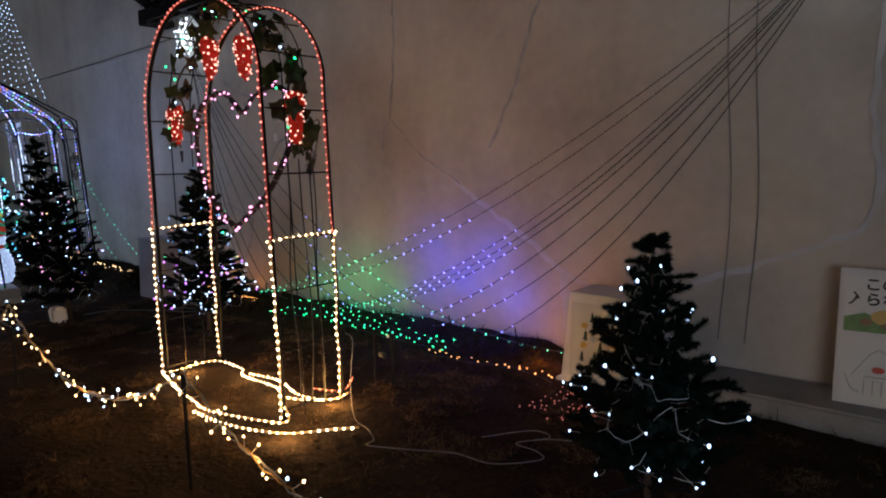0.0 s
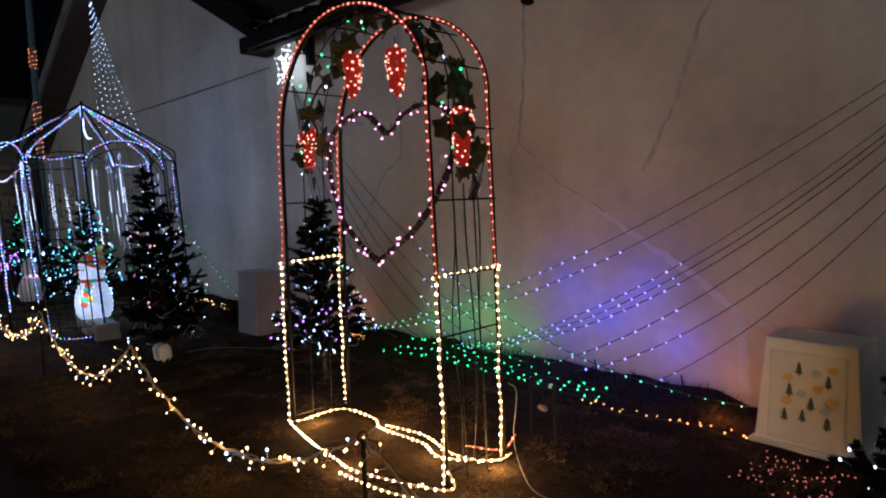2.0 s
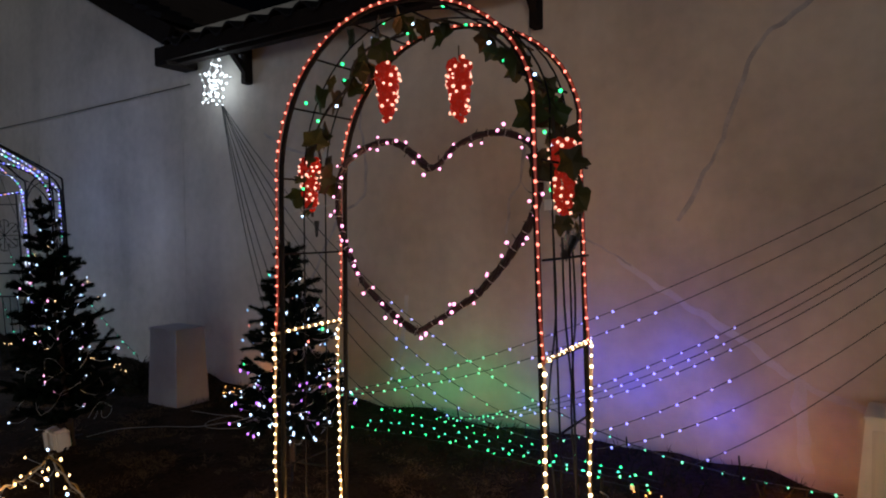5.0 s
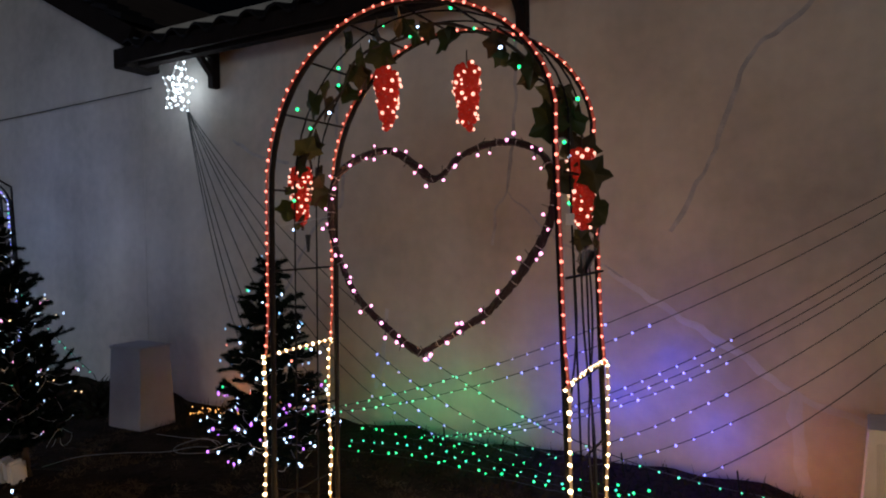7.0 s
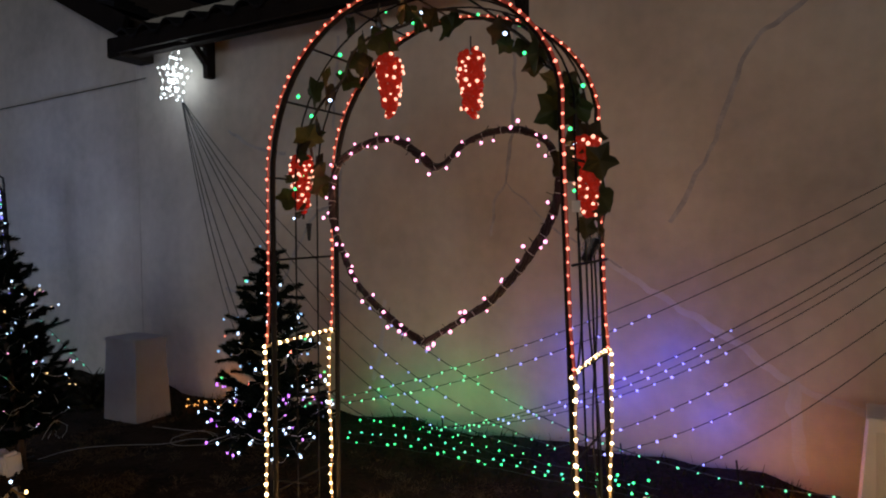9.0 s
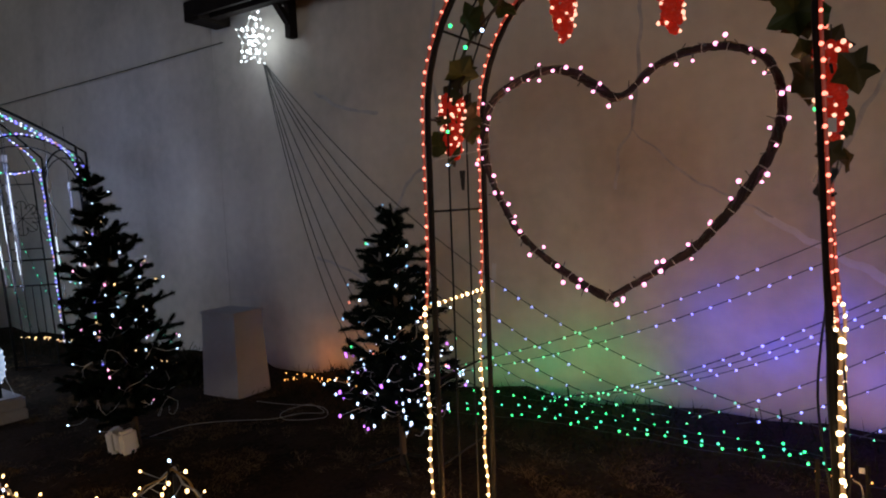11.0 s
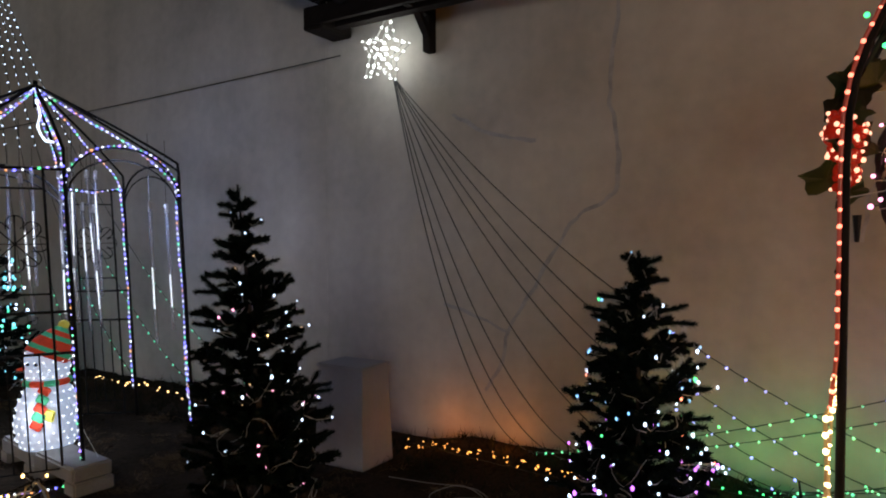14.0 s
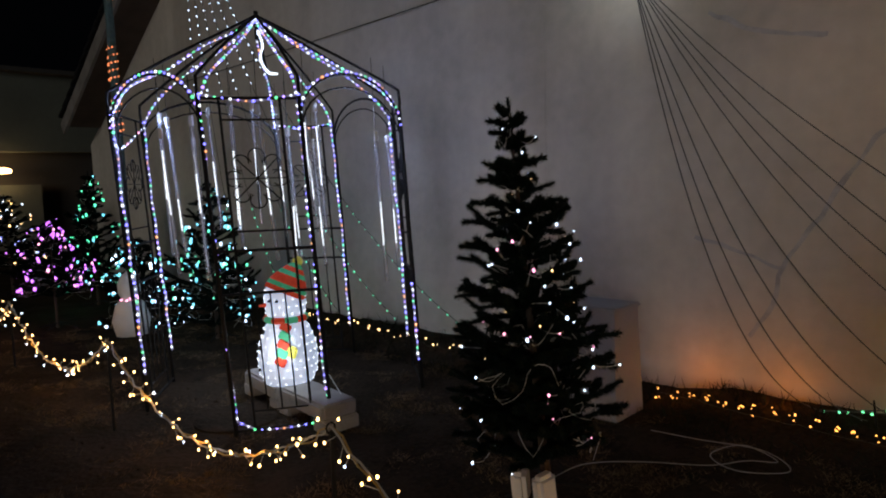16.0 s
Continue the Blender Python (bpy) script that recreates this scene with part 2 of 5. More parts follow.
def ico(sub):
    bm = bmesh.new()
    bmesh.ops.create_icosphere(bm, subdivisions=sub, radius=1)
    bm.verts.index_update()
    out = [v.co.copy() for v in bm.verts], [[v.index for v in f.verts] for f in bm.faces]
    bm.free()
    return out


ICO = {s: ico(s) for s in (1, 2, 3)}
ICO[0] = ([(1, 0, 0), (-1, 0, 0), (0, 1, 0), (0, -1, 0), (0, 0, 1), (0, 0, -1)],
          [(0, 2, 4), (2, 1, 4), (1, 3, 4), (3, 0, 4), (2, 0, 5), (1, 2, 5), (3, 1, 5), (0, 3, 5)])


def thing(name, label, category, at=(0, 0, 0), group="", kind=""):
    ob = new(name)
    ob.location = at
    ob.empty_display_size = 0.1
    return tagged(ob, label, category, group, kind)


def part(name, shape, material, parent=None, label="", smooth=False, kind=""):
    """One mesh; world-placed vertices are moved into the parent's space."""
    ob = new(name, shape.mesh(name, material, smooth))
    if parent:
        ob.parent = parent
        root, off = parent, Vector()
        while root:
            off += root.location
            root = root.parent
        ob.data.transform(Matrix.Translation(-off))
    return tagged(ob, label, kind=kind)


def solid(name, shape, material, label, category, kind="", group="", smooth=False):
    return tagged(new(name, shape.mesh(name, material, smooth)), label, category, group, kind)


def spread(pts, step):
    """Points at even steps along a line of points."""
    pts = [Vector(p) for p in pts]
    out, left = [pts[0].copy()], step
    for a, b in zip(pts, pts[1:]):
        d = (b - a).length
        while d > 0 and left <= d:
            out.append(a.lerp(b, left / d))
            left += step
        left -= d
    return out


def bend(pts, n=8):
    """A smooth line through the points (Catmull-Rom)."""
    p = [Vector(q) for q in pts]
    p = [p[0] * 2 - p[1]] + p + [p[-1] * 2 - p[-2]]
    out = []
    for i in range(1, len(p) - 2):
        a, b, c, d = p[i - 1:i + 3]
        for k in range(n):
            t = k / n
            out.append(0.5 * (2 * b + (c - a) * t + (2 * a - 5 * b + 4 * c - d) * t * t + (3 * b - a - 3 * c + d) * t ** 3))
    return out + [p[-2]]


def sag(a, b, drop, n=24):
    a, b = Vector(a), Vector(b)
    return [a.lerp(b, i / n) - Vector((0, 0, 4 * drop * (i / n) * (1 - i / n))) for i in range(n + 1)]


BULB_MESH = {}


def bulb(parent, p, r, material, sub=2, name="bulb", tall=1.0):
    """One bulb as its own part; alike bulbs share a mesh."""
    r = r * random.choice((0.68, 0.84, 1.0)) if name == "bulb" else r
    key = (material.name, sub, round(r, 5), tall)
    if key not in BULB_MESH:
        BULB_MESH[key] = Shape().ball((0, 0, 0), r, (1, 1, tall), sub).mesh("bulb", material, True)
    ob = new(name, BULB_MESH[key])
    ob.parent = parent
    ob.location = Vector(p) - parent.location
    return ob


def bulbs(parent, pts, r, material, sub=1, label="", name="bulb"):
    """A row of small lights, each its own part."""
    for p in pts:
        bulb(parent, p, r, material, sub, name)


def lamp_at(parent, p, watts, colour, size=0.06):
    """The light that a stretch of bulbs sheds, at the bulbs' place."""
    ob = new("bulb_lamp", bpy.data.lights.new("bulb_lamp", "POINT"))
    ob.data.energy, ob.data.color, ob.data.shadow_soft_size = watts, colour, size
    ob.parent = parent
    ob.location = Vector(p) - parent.location
    return ob


def rng(a, b):
    return random.uniform(a, b)


# ---- ground ----
WALL_Y = 4.25
g = Shape()
nx, ny = 150, 60
xs = [-120, -60, -30] + [-22 + 26 * i / nx for i in range(nx + 1)] + [12, 40, 120]
ys = [-120, -40, -12, -5] + [-2 + 6.4 * i / ny for i in range(ny + 1)] + [10, 40, 120]


def ground_z(x, y):
    rise = (0.07 + 0.05 * noise.noise((x * 2.3, y * 3.1, 5)) + 0.025 * noise.noise((x * 8, y * 8, 6))) * max(0.0, min(1.0, (y - 3.55) / 0.35))
    for x0, x1 in ((-7.6, -7.0), (-2.3, 8.0)):
        rise *= max(0.0, min(1.0, max(x0 - x, x - x1) / 0.2))
    rough = 0.02 * noise.noise((x * 1.7, y * 1.7, 3)) + 0.012 * noise.noise((x * 6, y * 6, 7))
    return (rise + rough) * max(0.0, min(1.0, (y - 0.75) / 0.3)) if -25 < x < 6 else 0.0


g.add([(x, y, ground_z(x, y) - (0.02 if y < 0.9 else 0)) for y in ys for x in xs],
      [(j * len(xs) + i, j * len(xs) + i + 1, (j + 1) * len(xs) + i + 1, (j + 1) * len(xs) + i) for j in range(len(ys) - 1) for i in range(len(xs) - 1)])
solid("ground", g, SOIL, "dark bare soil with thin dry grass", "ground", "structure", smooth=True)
solid("pavement", Shape().box((-9, -0.55, -0.02), (60, 2.5, 0.09), bevel=0.02), ASPHALT, "dark asphalt footpath beside the planted strip", "path", "structure")

# ---- building behind ----
w = Shape()
w.prism([(-8.15, -0.3), (5.5, -0.3), (5.5, 3.6), (-8.15, 3.6)], WALL_Y, WALL_Y + 0.25)
solid("wall_north", w, PLASTER, "long stained cream plaster wall of an outbuilding", "wall", "structure")
GX0, GX1, GZ0, APEX = -18.1, -8.149, 2.35, (-12.2, 5.62)
w = Shape()
w.prism([(GX0, -0.3), (GX1, -0.3), (GX1, 3.55), APEX, (GX0, GZ0)], WALL_Y - 0.004, WALL_Y + 0.25)
solid("wall_gable", w, PLASTER, "pale plaster gable wall under a tiled verge", "wall", "structure")
w = Shape().box((5.6, 2.0, 1.7), (0.25, 5.0, 4.0))
solid("wall_east", w, PLASTER, "plain plaster side wall closing the yard", "wall", "structure")
w = Shape().box((-5.0, WALL_Y + 6, 2.5), (26, 0.2, 5))
solid("wall_back", w, FAR_DARK, "plain dark rear wall of the outbuilding", "wall", "structure")


def roof_slab(a, b, c, d, thick):
    """A slab through four corners, thickened upwards."""
    q = [Vector(p) for p in (a, b, c, d)]
    up = (q[1] - q[0]).cross(q[3] - q[0]).normalized() * thick
    if up.z < 0:
        up = -up
    return Shape().add(q + [p + up for p in q], [(0, 3, 2, 1), (4, 5, 6, 7), (0, 1, 5, 4), (1, 2, 6, 5), (2, 3, 7, 6), (3, 0, 4, 7)])


EAVE_Y, EAVE_Z, BACK_Z = 3.9, 3.24, 5.0
roof = thing("roof_lean_to", "dark tiled lean-to roof with deep eaves", "roof", (-8.2, EAVE_Y, EAVE_Z), kind="structure")
part("deck", roof_slab((-7.85, EAVE_Y, EAVE_Z), (5.7, EAVE_Y, EAVE_Z), (5.7, WALL_Y + 4, BACK_Z), (-7.85, WALL_Y + 4, BACK_Z), 0.06), DARK_WOOD, roof)
part("fascia", Shape().box((-1.0, EAVE_Y - 0.02, EAVE_Z + 0.02), (13.9, 0.04, 0.14)), DARK_WOOD, roof)
part("purlin", Shape().box((-0.95, EAVE_Y + 0.1, EAVE_Z - 0.02), (13.7, 0.09, 0.1)), DARK_WOOD, roof)
for i in range(46):
    s = Shape()
    x = -7.85 + 0.3 * i
    for j in range(3):
        y0 = EAVE_Y - 0.08 + j * 0.27
        z0 = EAVE_Z + 0.1 + j * 0.27 * (BACK_Z - EAVE_Z) / (WALL_Y + 4 - EAVE_Y)
        arc = [(x + 0.31 * k / 8, z0 + 0.045 * math.sin(math.pi * k / 4) + 0.01 * (j % 2)) for k in range(9)]
        n = s.n
        verts = [(a, y0, b) for a, b in arc] + [(a, y0 + 0.3, b + 0.07) for a, b in arc] + [(a, y0, b - 0.022) for a, b in arc]
        s.add(verts, [(k, k + 1, k + 10, k + 9) for k in range(8)] + [(k + 18, k + 19, k + 1, k) for k in range(8)])
    part("tile", s, TILE, roof)

for sgn, x0, z0 in ((-1, -17.55, 2.55), (1, GX1 + 0.25, 3.4)):
    r = thing("roof_gable", "tiled gable roof slope with a pale verge board", "roof", (APEX[0], 3.6, APEX[1]), kind="structure")
    y0 = 3.7 if sgn < 0 else 3.95
    part("deck", roof_slab((x0, y0, z0 + 0.06), (APEX[0], y0, APEX[1] + 0.06), (APEX[0], WALL_Y + 6, APEX[1] + 0.06), (x0, WALL_Y + 6, z0 + 0.06), 0.07), SOFFIT, r)
    part("verge_board", roof_slab((x0, y0 - 0.05, z0 - 0.06), (APEX[0], y0 - 0.05, APEX[1] - 0.06), (APEX[0], y0 - 0.003, APEX[1] - 0.06), (x0, y0 - 0.003, z0 - 0.06), 0.2), BARGE if sgn < 0 else DARK_WOOD, r)
    n = 22
    for i in range(n):
        a, b = i / n, (i + 1.25) / n
        p, q = Vector((x0, 0, z0)).lerp(Vector((APEX[0], 0, APEX[1])), a), Vector((x0, 0, z0)).lerp(Vector((APEX[0], 0, APEX[1])), min(1, b))
        s = roof_slab((p.x, y0 - 0.1, p.z + 0.2), (q.x, y0 - 0.1, q.z + 0.16), (q.x, y0 + 0.4, q.z + 0.16), (p.x, y0 + 0.4, p.z + 0.2), 0.05)
        part("tile", s, TILE, r)

for x in (-7.08, -4.07, -1.14, 1.8):
    b = thing("eave_bracket", "dark timber eave bracket on the plaster wall", "bracket", (x, WALL_Y, 2.92), "eave brackets")
    part("post", Shape().box((x, WALL_Y - 0.05, 3.13), (0.07, 0.09, 0.42), bevel=0.006), DARK_WOOD, b)
    part("strut", Shape().tube([(x, WALL_Y - 0.06, 3.02), (x, EAVE_Y + 0.1, EAVE_Z - 0.02)], 0.035, 4), DARK_WOOD, b)
    part("arm", Shape().box((x, WALL_Y - 0.2, EAVE_Z - 0.02), (0.06, 0.34, 0.07), bevel=0.006), DARK_WOOD, b)
s = Shape().box((-7.95, 4.05, 3.25), (0.2, 0.36, 0.18), bevel=0.01)
solid("beam_end", s, DARK_WOOD, "dark beam end under the roof corner", "beam", "structure")

# plaster repairs and cracks on the wall
def crack(name, pts, width, material, label, y):
    pts = bend([(x, 0, z) for x, z in pts], 12)
    v, f = [], []
    for i, p in enumerate(pts):
        d = (pts[min(i + 1, len(pts) - 1)] - pts[max(i - 1, 0)]).normalized()
        nrm = Vector((-d.z, 0, d.x)) * width * 0.5 * (0.6 + 0.5 * noise.noise((p.x * 7, p.z * 7, 1)) + 0.3) * 0.5
        jit = Vector((noise.noise((p.x * 9, p.z * 9, 4)), 0, noise.noise((p.x * 9, p.z * 9, 9)))) * 0.022
        for e, off in ((1, -0.0045), (1, -0.006), (-1, -0.006), (-1, -0.0045)):
            q = p + jit + nrm * e
            v.append((q.x, y + off, q.z))
    for i in range(len(pts) - 1):
        for k in range(3):
            f.append((4 * i + k, 4 * i + k + 1, 4 * i + k + 5, 4 * i + k + 4))
    tagged(solid(name, Shape().add(v, f), material, label, "wall crack", "structure"))


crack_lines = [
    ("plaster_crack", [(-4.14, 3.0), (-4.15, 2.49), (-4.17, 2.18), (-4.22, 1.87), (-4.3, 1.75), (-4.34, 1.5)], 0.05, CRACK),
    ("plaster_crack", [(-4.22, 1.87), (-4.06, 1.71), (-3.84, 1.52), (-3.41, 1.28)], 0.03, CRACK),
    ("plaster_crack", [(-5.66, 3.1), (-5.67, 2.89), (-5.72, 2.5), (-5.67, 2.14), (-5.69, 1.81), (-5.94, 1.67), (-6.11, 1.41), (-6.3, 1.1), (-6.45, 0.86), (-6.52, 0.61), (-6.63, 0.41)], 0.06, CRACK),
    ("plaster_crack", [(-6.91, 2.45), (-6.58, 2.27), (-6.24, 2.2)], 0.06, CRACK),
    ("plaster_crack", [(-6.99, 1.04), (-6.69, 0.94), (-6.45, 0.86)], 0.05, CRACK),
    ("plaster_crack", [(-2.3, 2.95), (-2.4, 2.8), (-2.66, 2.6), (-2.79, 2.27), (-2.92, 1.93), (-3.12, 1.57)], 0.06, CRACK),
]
repair_lines = [
    ("repair_line", [(-3.5, 1.32), (-3.15, 1.09), (-2.76, 0.86), (-2.46, 0.64), (-2.13, 0.52), (-1.9, 0.5)], 0.1, PATCH),
    ("repair_line", [(-2.44, 0.64), (-2.42, 0.4), (-2.39, 0.1)], 0.15, PATCH),
    ("repair_line", [(-1.48, 0.65), (-0.92, 0.88), (-0.53, 1.13), (-0.55, 1.71), (-0.52, 2.4)], 0.08, PATCH),
    ("repair_line", [(-5.25, 1.0), (-5.3, 0.6), (-5.38, 0.35)], 0.08, PATCH),
]
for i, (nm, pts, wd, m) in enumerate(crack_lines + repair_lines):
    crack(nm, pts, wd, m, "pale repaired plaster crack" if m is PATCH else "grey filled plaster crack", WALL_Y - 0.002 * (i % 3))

# downpipe-like cable on the wall and the sagging wire
wire = solid("overhead_wire", Shape().tube(sag((-7.95, 4.2, 3.03), (-14.5, 4.2, 2.95), 0.02), 0.006, 5), WIRE_DARK, "thin dark cable sagging along the wall", "cable")
for x in (-1.29, -1.13):
    solid("wall_cable", Shape().tube(bend([(x, 4.235, 3.2), (x - 0.03, 4.235, 2.2), (x + 0.02, 4.235, 1.2), (x - 0.03, 4.245, 0.3)]), 0.0045, 5), WIRE_CORD, "thin grey cable running down the wall", "cable")


# ---- fans of string lights on the wall ----
def star_light(p, size, turn):
    st = thing("star_light", "bright white wire star light under the eaves", "star light", p, "star lights")
    across = Vector((math.cos(radians(turn)), math.sin(radians(turn)), 0))
    rims = []
    for depth in (-0.03, 0.03):
        rim = []
        for k in range(10):
            r, a = size * (1 if k % 2 == 0 else 0.5), k * math.pi / 5 + 0.2
            rim.append(Vector(p) + across * r * math.sin(a) + Vector((-across.y * depth, across.x * depth, r * math.cos(a))))
        rims.append(rim)
        part("frame", Shape().tube(rim, 0.005, 5, closed=True), WIRE_CLEAR, st)
    for q, r in zip(*rims):
        part("strut", Shape().tube([q, r], 0.003, 4), WIRE_CLEAR, st)
    for rim in rims:
        for q in spread(rim + rim[:1], 0.08):
            bulb(st, q + Vector((rng(-0.006, 0.006), 0, rng(-0.006, 0.006))), 0.0108, L_STAR)
        for q in rim:
            bulb(st, Vector(p).lerp(q, rng(0.25, 0.6)), 0.0108, L_STAR)
    part("hanger", Shape().tube([Vector(p) + Vector((0, 0, size)), Vector(p) + Vector((0, 0, size + 0.1))], 0.003, 4), WIRE_DARK, st)
    lamp = new("star_lamp", bpy.data.lights.new("star_lamp", "POINT"))
    lamp.data.energy, lamp.data.color, lamp.data.shadow_soft_size = STAR_WATTS, (0.9, 0.96, 1), size * 0.6
    lamp.parent = st
    lamp.location = (0, -0.1, 0)


STAR_WATTS = 3.0
VIOLET, GREEN, AMBER, WARM = (0.07, 0.06, 1), (0.03, 1, 0.22), (1, 0.27, 0.02), (1, 0.47, 0.12)


def fan(apex, ends, colour_at, label, drops):
    """Strings of lights from a star down along the wall to pegs near the ground."""
    lit = []
    for i, (x, y, z) in enumerate(ends):
        st = thing("string_light", label, "string light", apex, "wall light strings")
        line = sag(apex, (x, y, z), drops[i], 36)
        part("wire", Shape().tube(line, 0.0038, 4), WIRE_FAN, st)
        sets = {}
        for p in spread(line, 0.115)[2:]:
            sets.setdefault(colour_at(p), []).append(p + Vector((0, -0.008, -0.004)))
        for m, pts in sets.items():
            bulbs(st, pts, 0.005 if m is L_OFF else 0.0088, m)
        lit.append(st)

    return lit


def colour_right(p):
    if p.x < -4.25 or (p.z < 0.16 and p.x < -3.6):
        return L_FAN_GREEN
    if p.x < -2.75 and p.z < 1.0:
        return L_VIOLET
    return L_OFF


def colour_left(p):
    if p.x > -4.6:
        return L_FAN_GREEN
    if p.x > -5.3:
        return L_VIOLET
    return L_OFF


def colour_third(p):
    if p.z > 2.6:
        return L_WHITE
    return L_AQUA if p.z < 1.3 else L_OFF


star_light((-7.43, 4.1, 2.95), 0.24, -8)
star_light((-0.67, 4.1, 2.8), 0.22, -40)
REACH = ((1.15, 0.64), (1.4, 0.64), (1.75, 0.66), (2.4, 0.76), (3.0, 0.66), (3.4, 0.64), (3.7, 0.58), (5.15, 0.76))
fan((-7.36, 4.12, 2.76), [(-7.36 + d, 4.1 - 0.03 * (i % 3), 0.08) for i, (d, _) in enumerate(REACH)], colour_left, "dark string of lights fanned down the wall", [c for _, c in REACH])
REACH = ((2.3, 0.3), (2.9, 0.42), (3.2, 0.36), (4.4, 0.6), (4.25, 0.5), (4.1, 0.39), (5.5, 0.45), (5.5, 0.33))
right = fan((-0.7, 4.12, 2.6), [(-0.7 - d, 4.1 - 0.03 * (i % 3), 0.08) for i, (d, _) in enumerate(REACH)], colour_right, "dark wall string with violet and green bulbs lit", [c for _, c in REACH])
fan((-13.3, 3.95, 5.1), [(-13.6 + 0.95 * i, 4.12, 0.15) for i in range(6)], colour_third, "white string of lights fanned from the gable", [0.7] * 6)
ICICLE = thing("hanging_light", "bright white light cluster at the gable top", "string light", (-13.3, 3.9, 5.25))
bulbs(ICICLE, [Vector((-13.3 + rng(-0.07, 0.07), 3.9 + rng(-0.05, 0.05), 5.0 + rng(0, 0.6))) for _ in range(50)], 0.018, L_STAR)
for x, z, watts, colour in ((-2.85, 0.36, 1.9, VIOLET), (-3.1, 0.75, 1.9, VIOLET), (-3.4, 0.5, 2.4, VIOLET), (-3.75, 0.72, 1.6, VIOLET), (-3.8, 0.35, 1.5, VIOLET), (-4.2, 0.28, 0.65, GREEN), (-4.5, 0.4, 0.65, GREEN), (-4.85, 0.28, 0.65, GREEN), (-5.25, 0.25, 0.5, GREEN)):
    lamp_at(right[2], (x, 4.06, z), watts * (0.85 if colour is VIOLET else 0.8), colour, 0.1)
for x in (-5.9, -4.6, -3.35, -2.7):
    solid("peg", Shape().tube([(x, 4.02, 0), (x - 0.02, 4.0, 0.22)], 0.008, 5, taper=0.005), BLACK_IRON, "thin dark ground peg holding light strings", "peg", group="ground pegs")

# ground strings along the wall's foot
def ground_string(pts, material, label, step=0.05, r=0.009, jitter=0.04):
    st = thing("ground_string_light", label, "string light", pts[0])
    line = [p + Vector((rng(-1, 1), rng(-1, 1), 0)) * jitter * 0.5 for p in spread(bend(pts, 10), 0.06)]
    line = [Vector((p.x, p.y, max(p.z, ground_z(p.x, p.y) + 0.02))) for p in line]
    part("wire", Shape().tube(line, 0.002, 4), WIRE_DARK, st)
    bulbs(st, [p + Vector((rng(-jitter, jitter), rng(-jitter, jitter), rng(0.005, 0.04))) for p in spread(line, step)], r, material)
    return st


for k in range(3):
    ground_string([(-5.3, 3.98 - 0.17 * k, 0.06), (-4.6, 3.93 - 0.12 * k, 0.07), (-3.9, 3.85 - 0.1 * k, 0.06), (-3.05, 3.78 - 0.07 * k, 0.05)], L_AQUA if k % 2 else L_GREEN, "green string lights lying along the wall foot", 0.1, 0.0085, 0.025)
near = ground_string([(-3.17, 3.53, 0.04), (-2.81, 3.57, 0.04), (-2.45, 3.64, 0.04), (-2.07, 3.52, 0.04)], L_AMBER, "amber string lights on the soil", 0.06, 0.007)
lamp_at(near, (-2.4, 3.85, 0.12), 1.6, AMBER)
behind = ground_string([(-7.05, 3.87, 0.07), (-6.8, 3.85, 0.07), (-6.4, 3.8, 0.07), (-5.7, 3.75, 0.07)], L_AMBER, "amber string lights along the wall foot", 0.1, 0.0065, 0.02)
bulbs(behind, [Vector((-7.05 + 0.1 * k + rng(-0.03, 0.03), 3.86 - 0.006 * k + rng(-0.03, 0.03), ground_z(-7.05 + 0.1 * k, 3.86) + 0.03 + rng(0, 0.03))) for k in range(13) for _ in range(3)], 0.006, L_AMBER)
for x in (-6.9, -6.4):
    lamp_at(behind, (x, 4.05, 0.16), 0.75, AMBER)
ground_string([(-8.4, 3.8, 0.05), (-9.2, 3.85, 0.05), (-10.4, 3.9, 0.05), (-11.6, 3.95, 0.05)], L_WARM, "warm white string lights along the wall foot", 0.09, 0.008)
net = thing("net_light", "red net of small lights spread on the soil", "net light", (-1.85, 3.25, 0.03))
bulbs(net, [Vector((rng(-2.05, -1.6), rng(2.98, 3.5), rng(0.03, 0.06))) for _ in range(70)], 0.0055, L_NET)
part("wire", Shape().tube([(-2.05 + 0.09 * k, 3.0 if k % 2 else 3.48, 0.035) for k in range(6)], 0.002, 4), WIRE_DARK, net)


# ---- garden arch ----
AX0, AX1, AY0, AY1 = -4.43, -3.075, 2.14, 2.58


def hoop(y, grow=0.0):
    lx = lambda z: AX0 - grow + 0.022 * z / 1.72
    hx = lambda z: AX1 + grow + 0.025 - 0.055 * z / 1.72
    pts = [(lx(z), y, z) for z in (0, 0.6, 1.2, 1.72)]
    cx, rx = (lx(1.72) + hx(1.72)) / 2, (hx(1.72) - lx(1.72)) / 2
    for k in range(1, 24):
        a = math.pi * (1 - k / 24)
        z0 = 1.73 if k <= 12 else 1.93
        pts.append((cx + rx * math.cos(a), y, z0 + (2.467 - z0) * math.sin(a) ** 0.92))
    return pts + [(hx(z), y, z) for z in (1.92, 1.72, 1.2, 0.6, 0)]


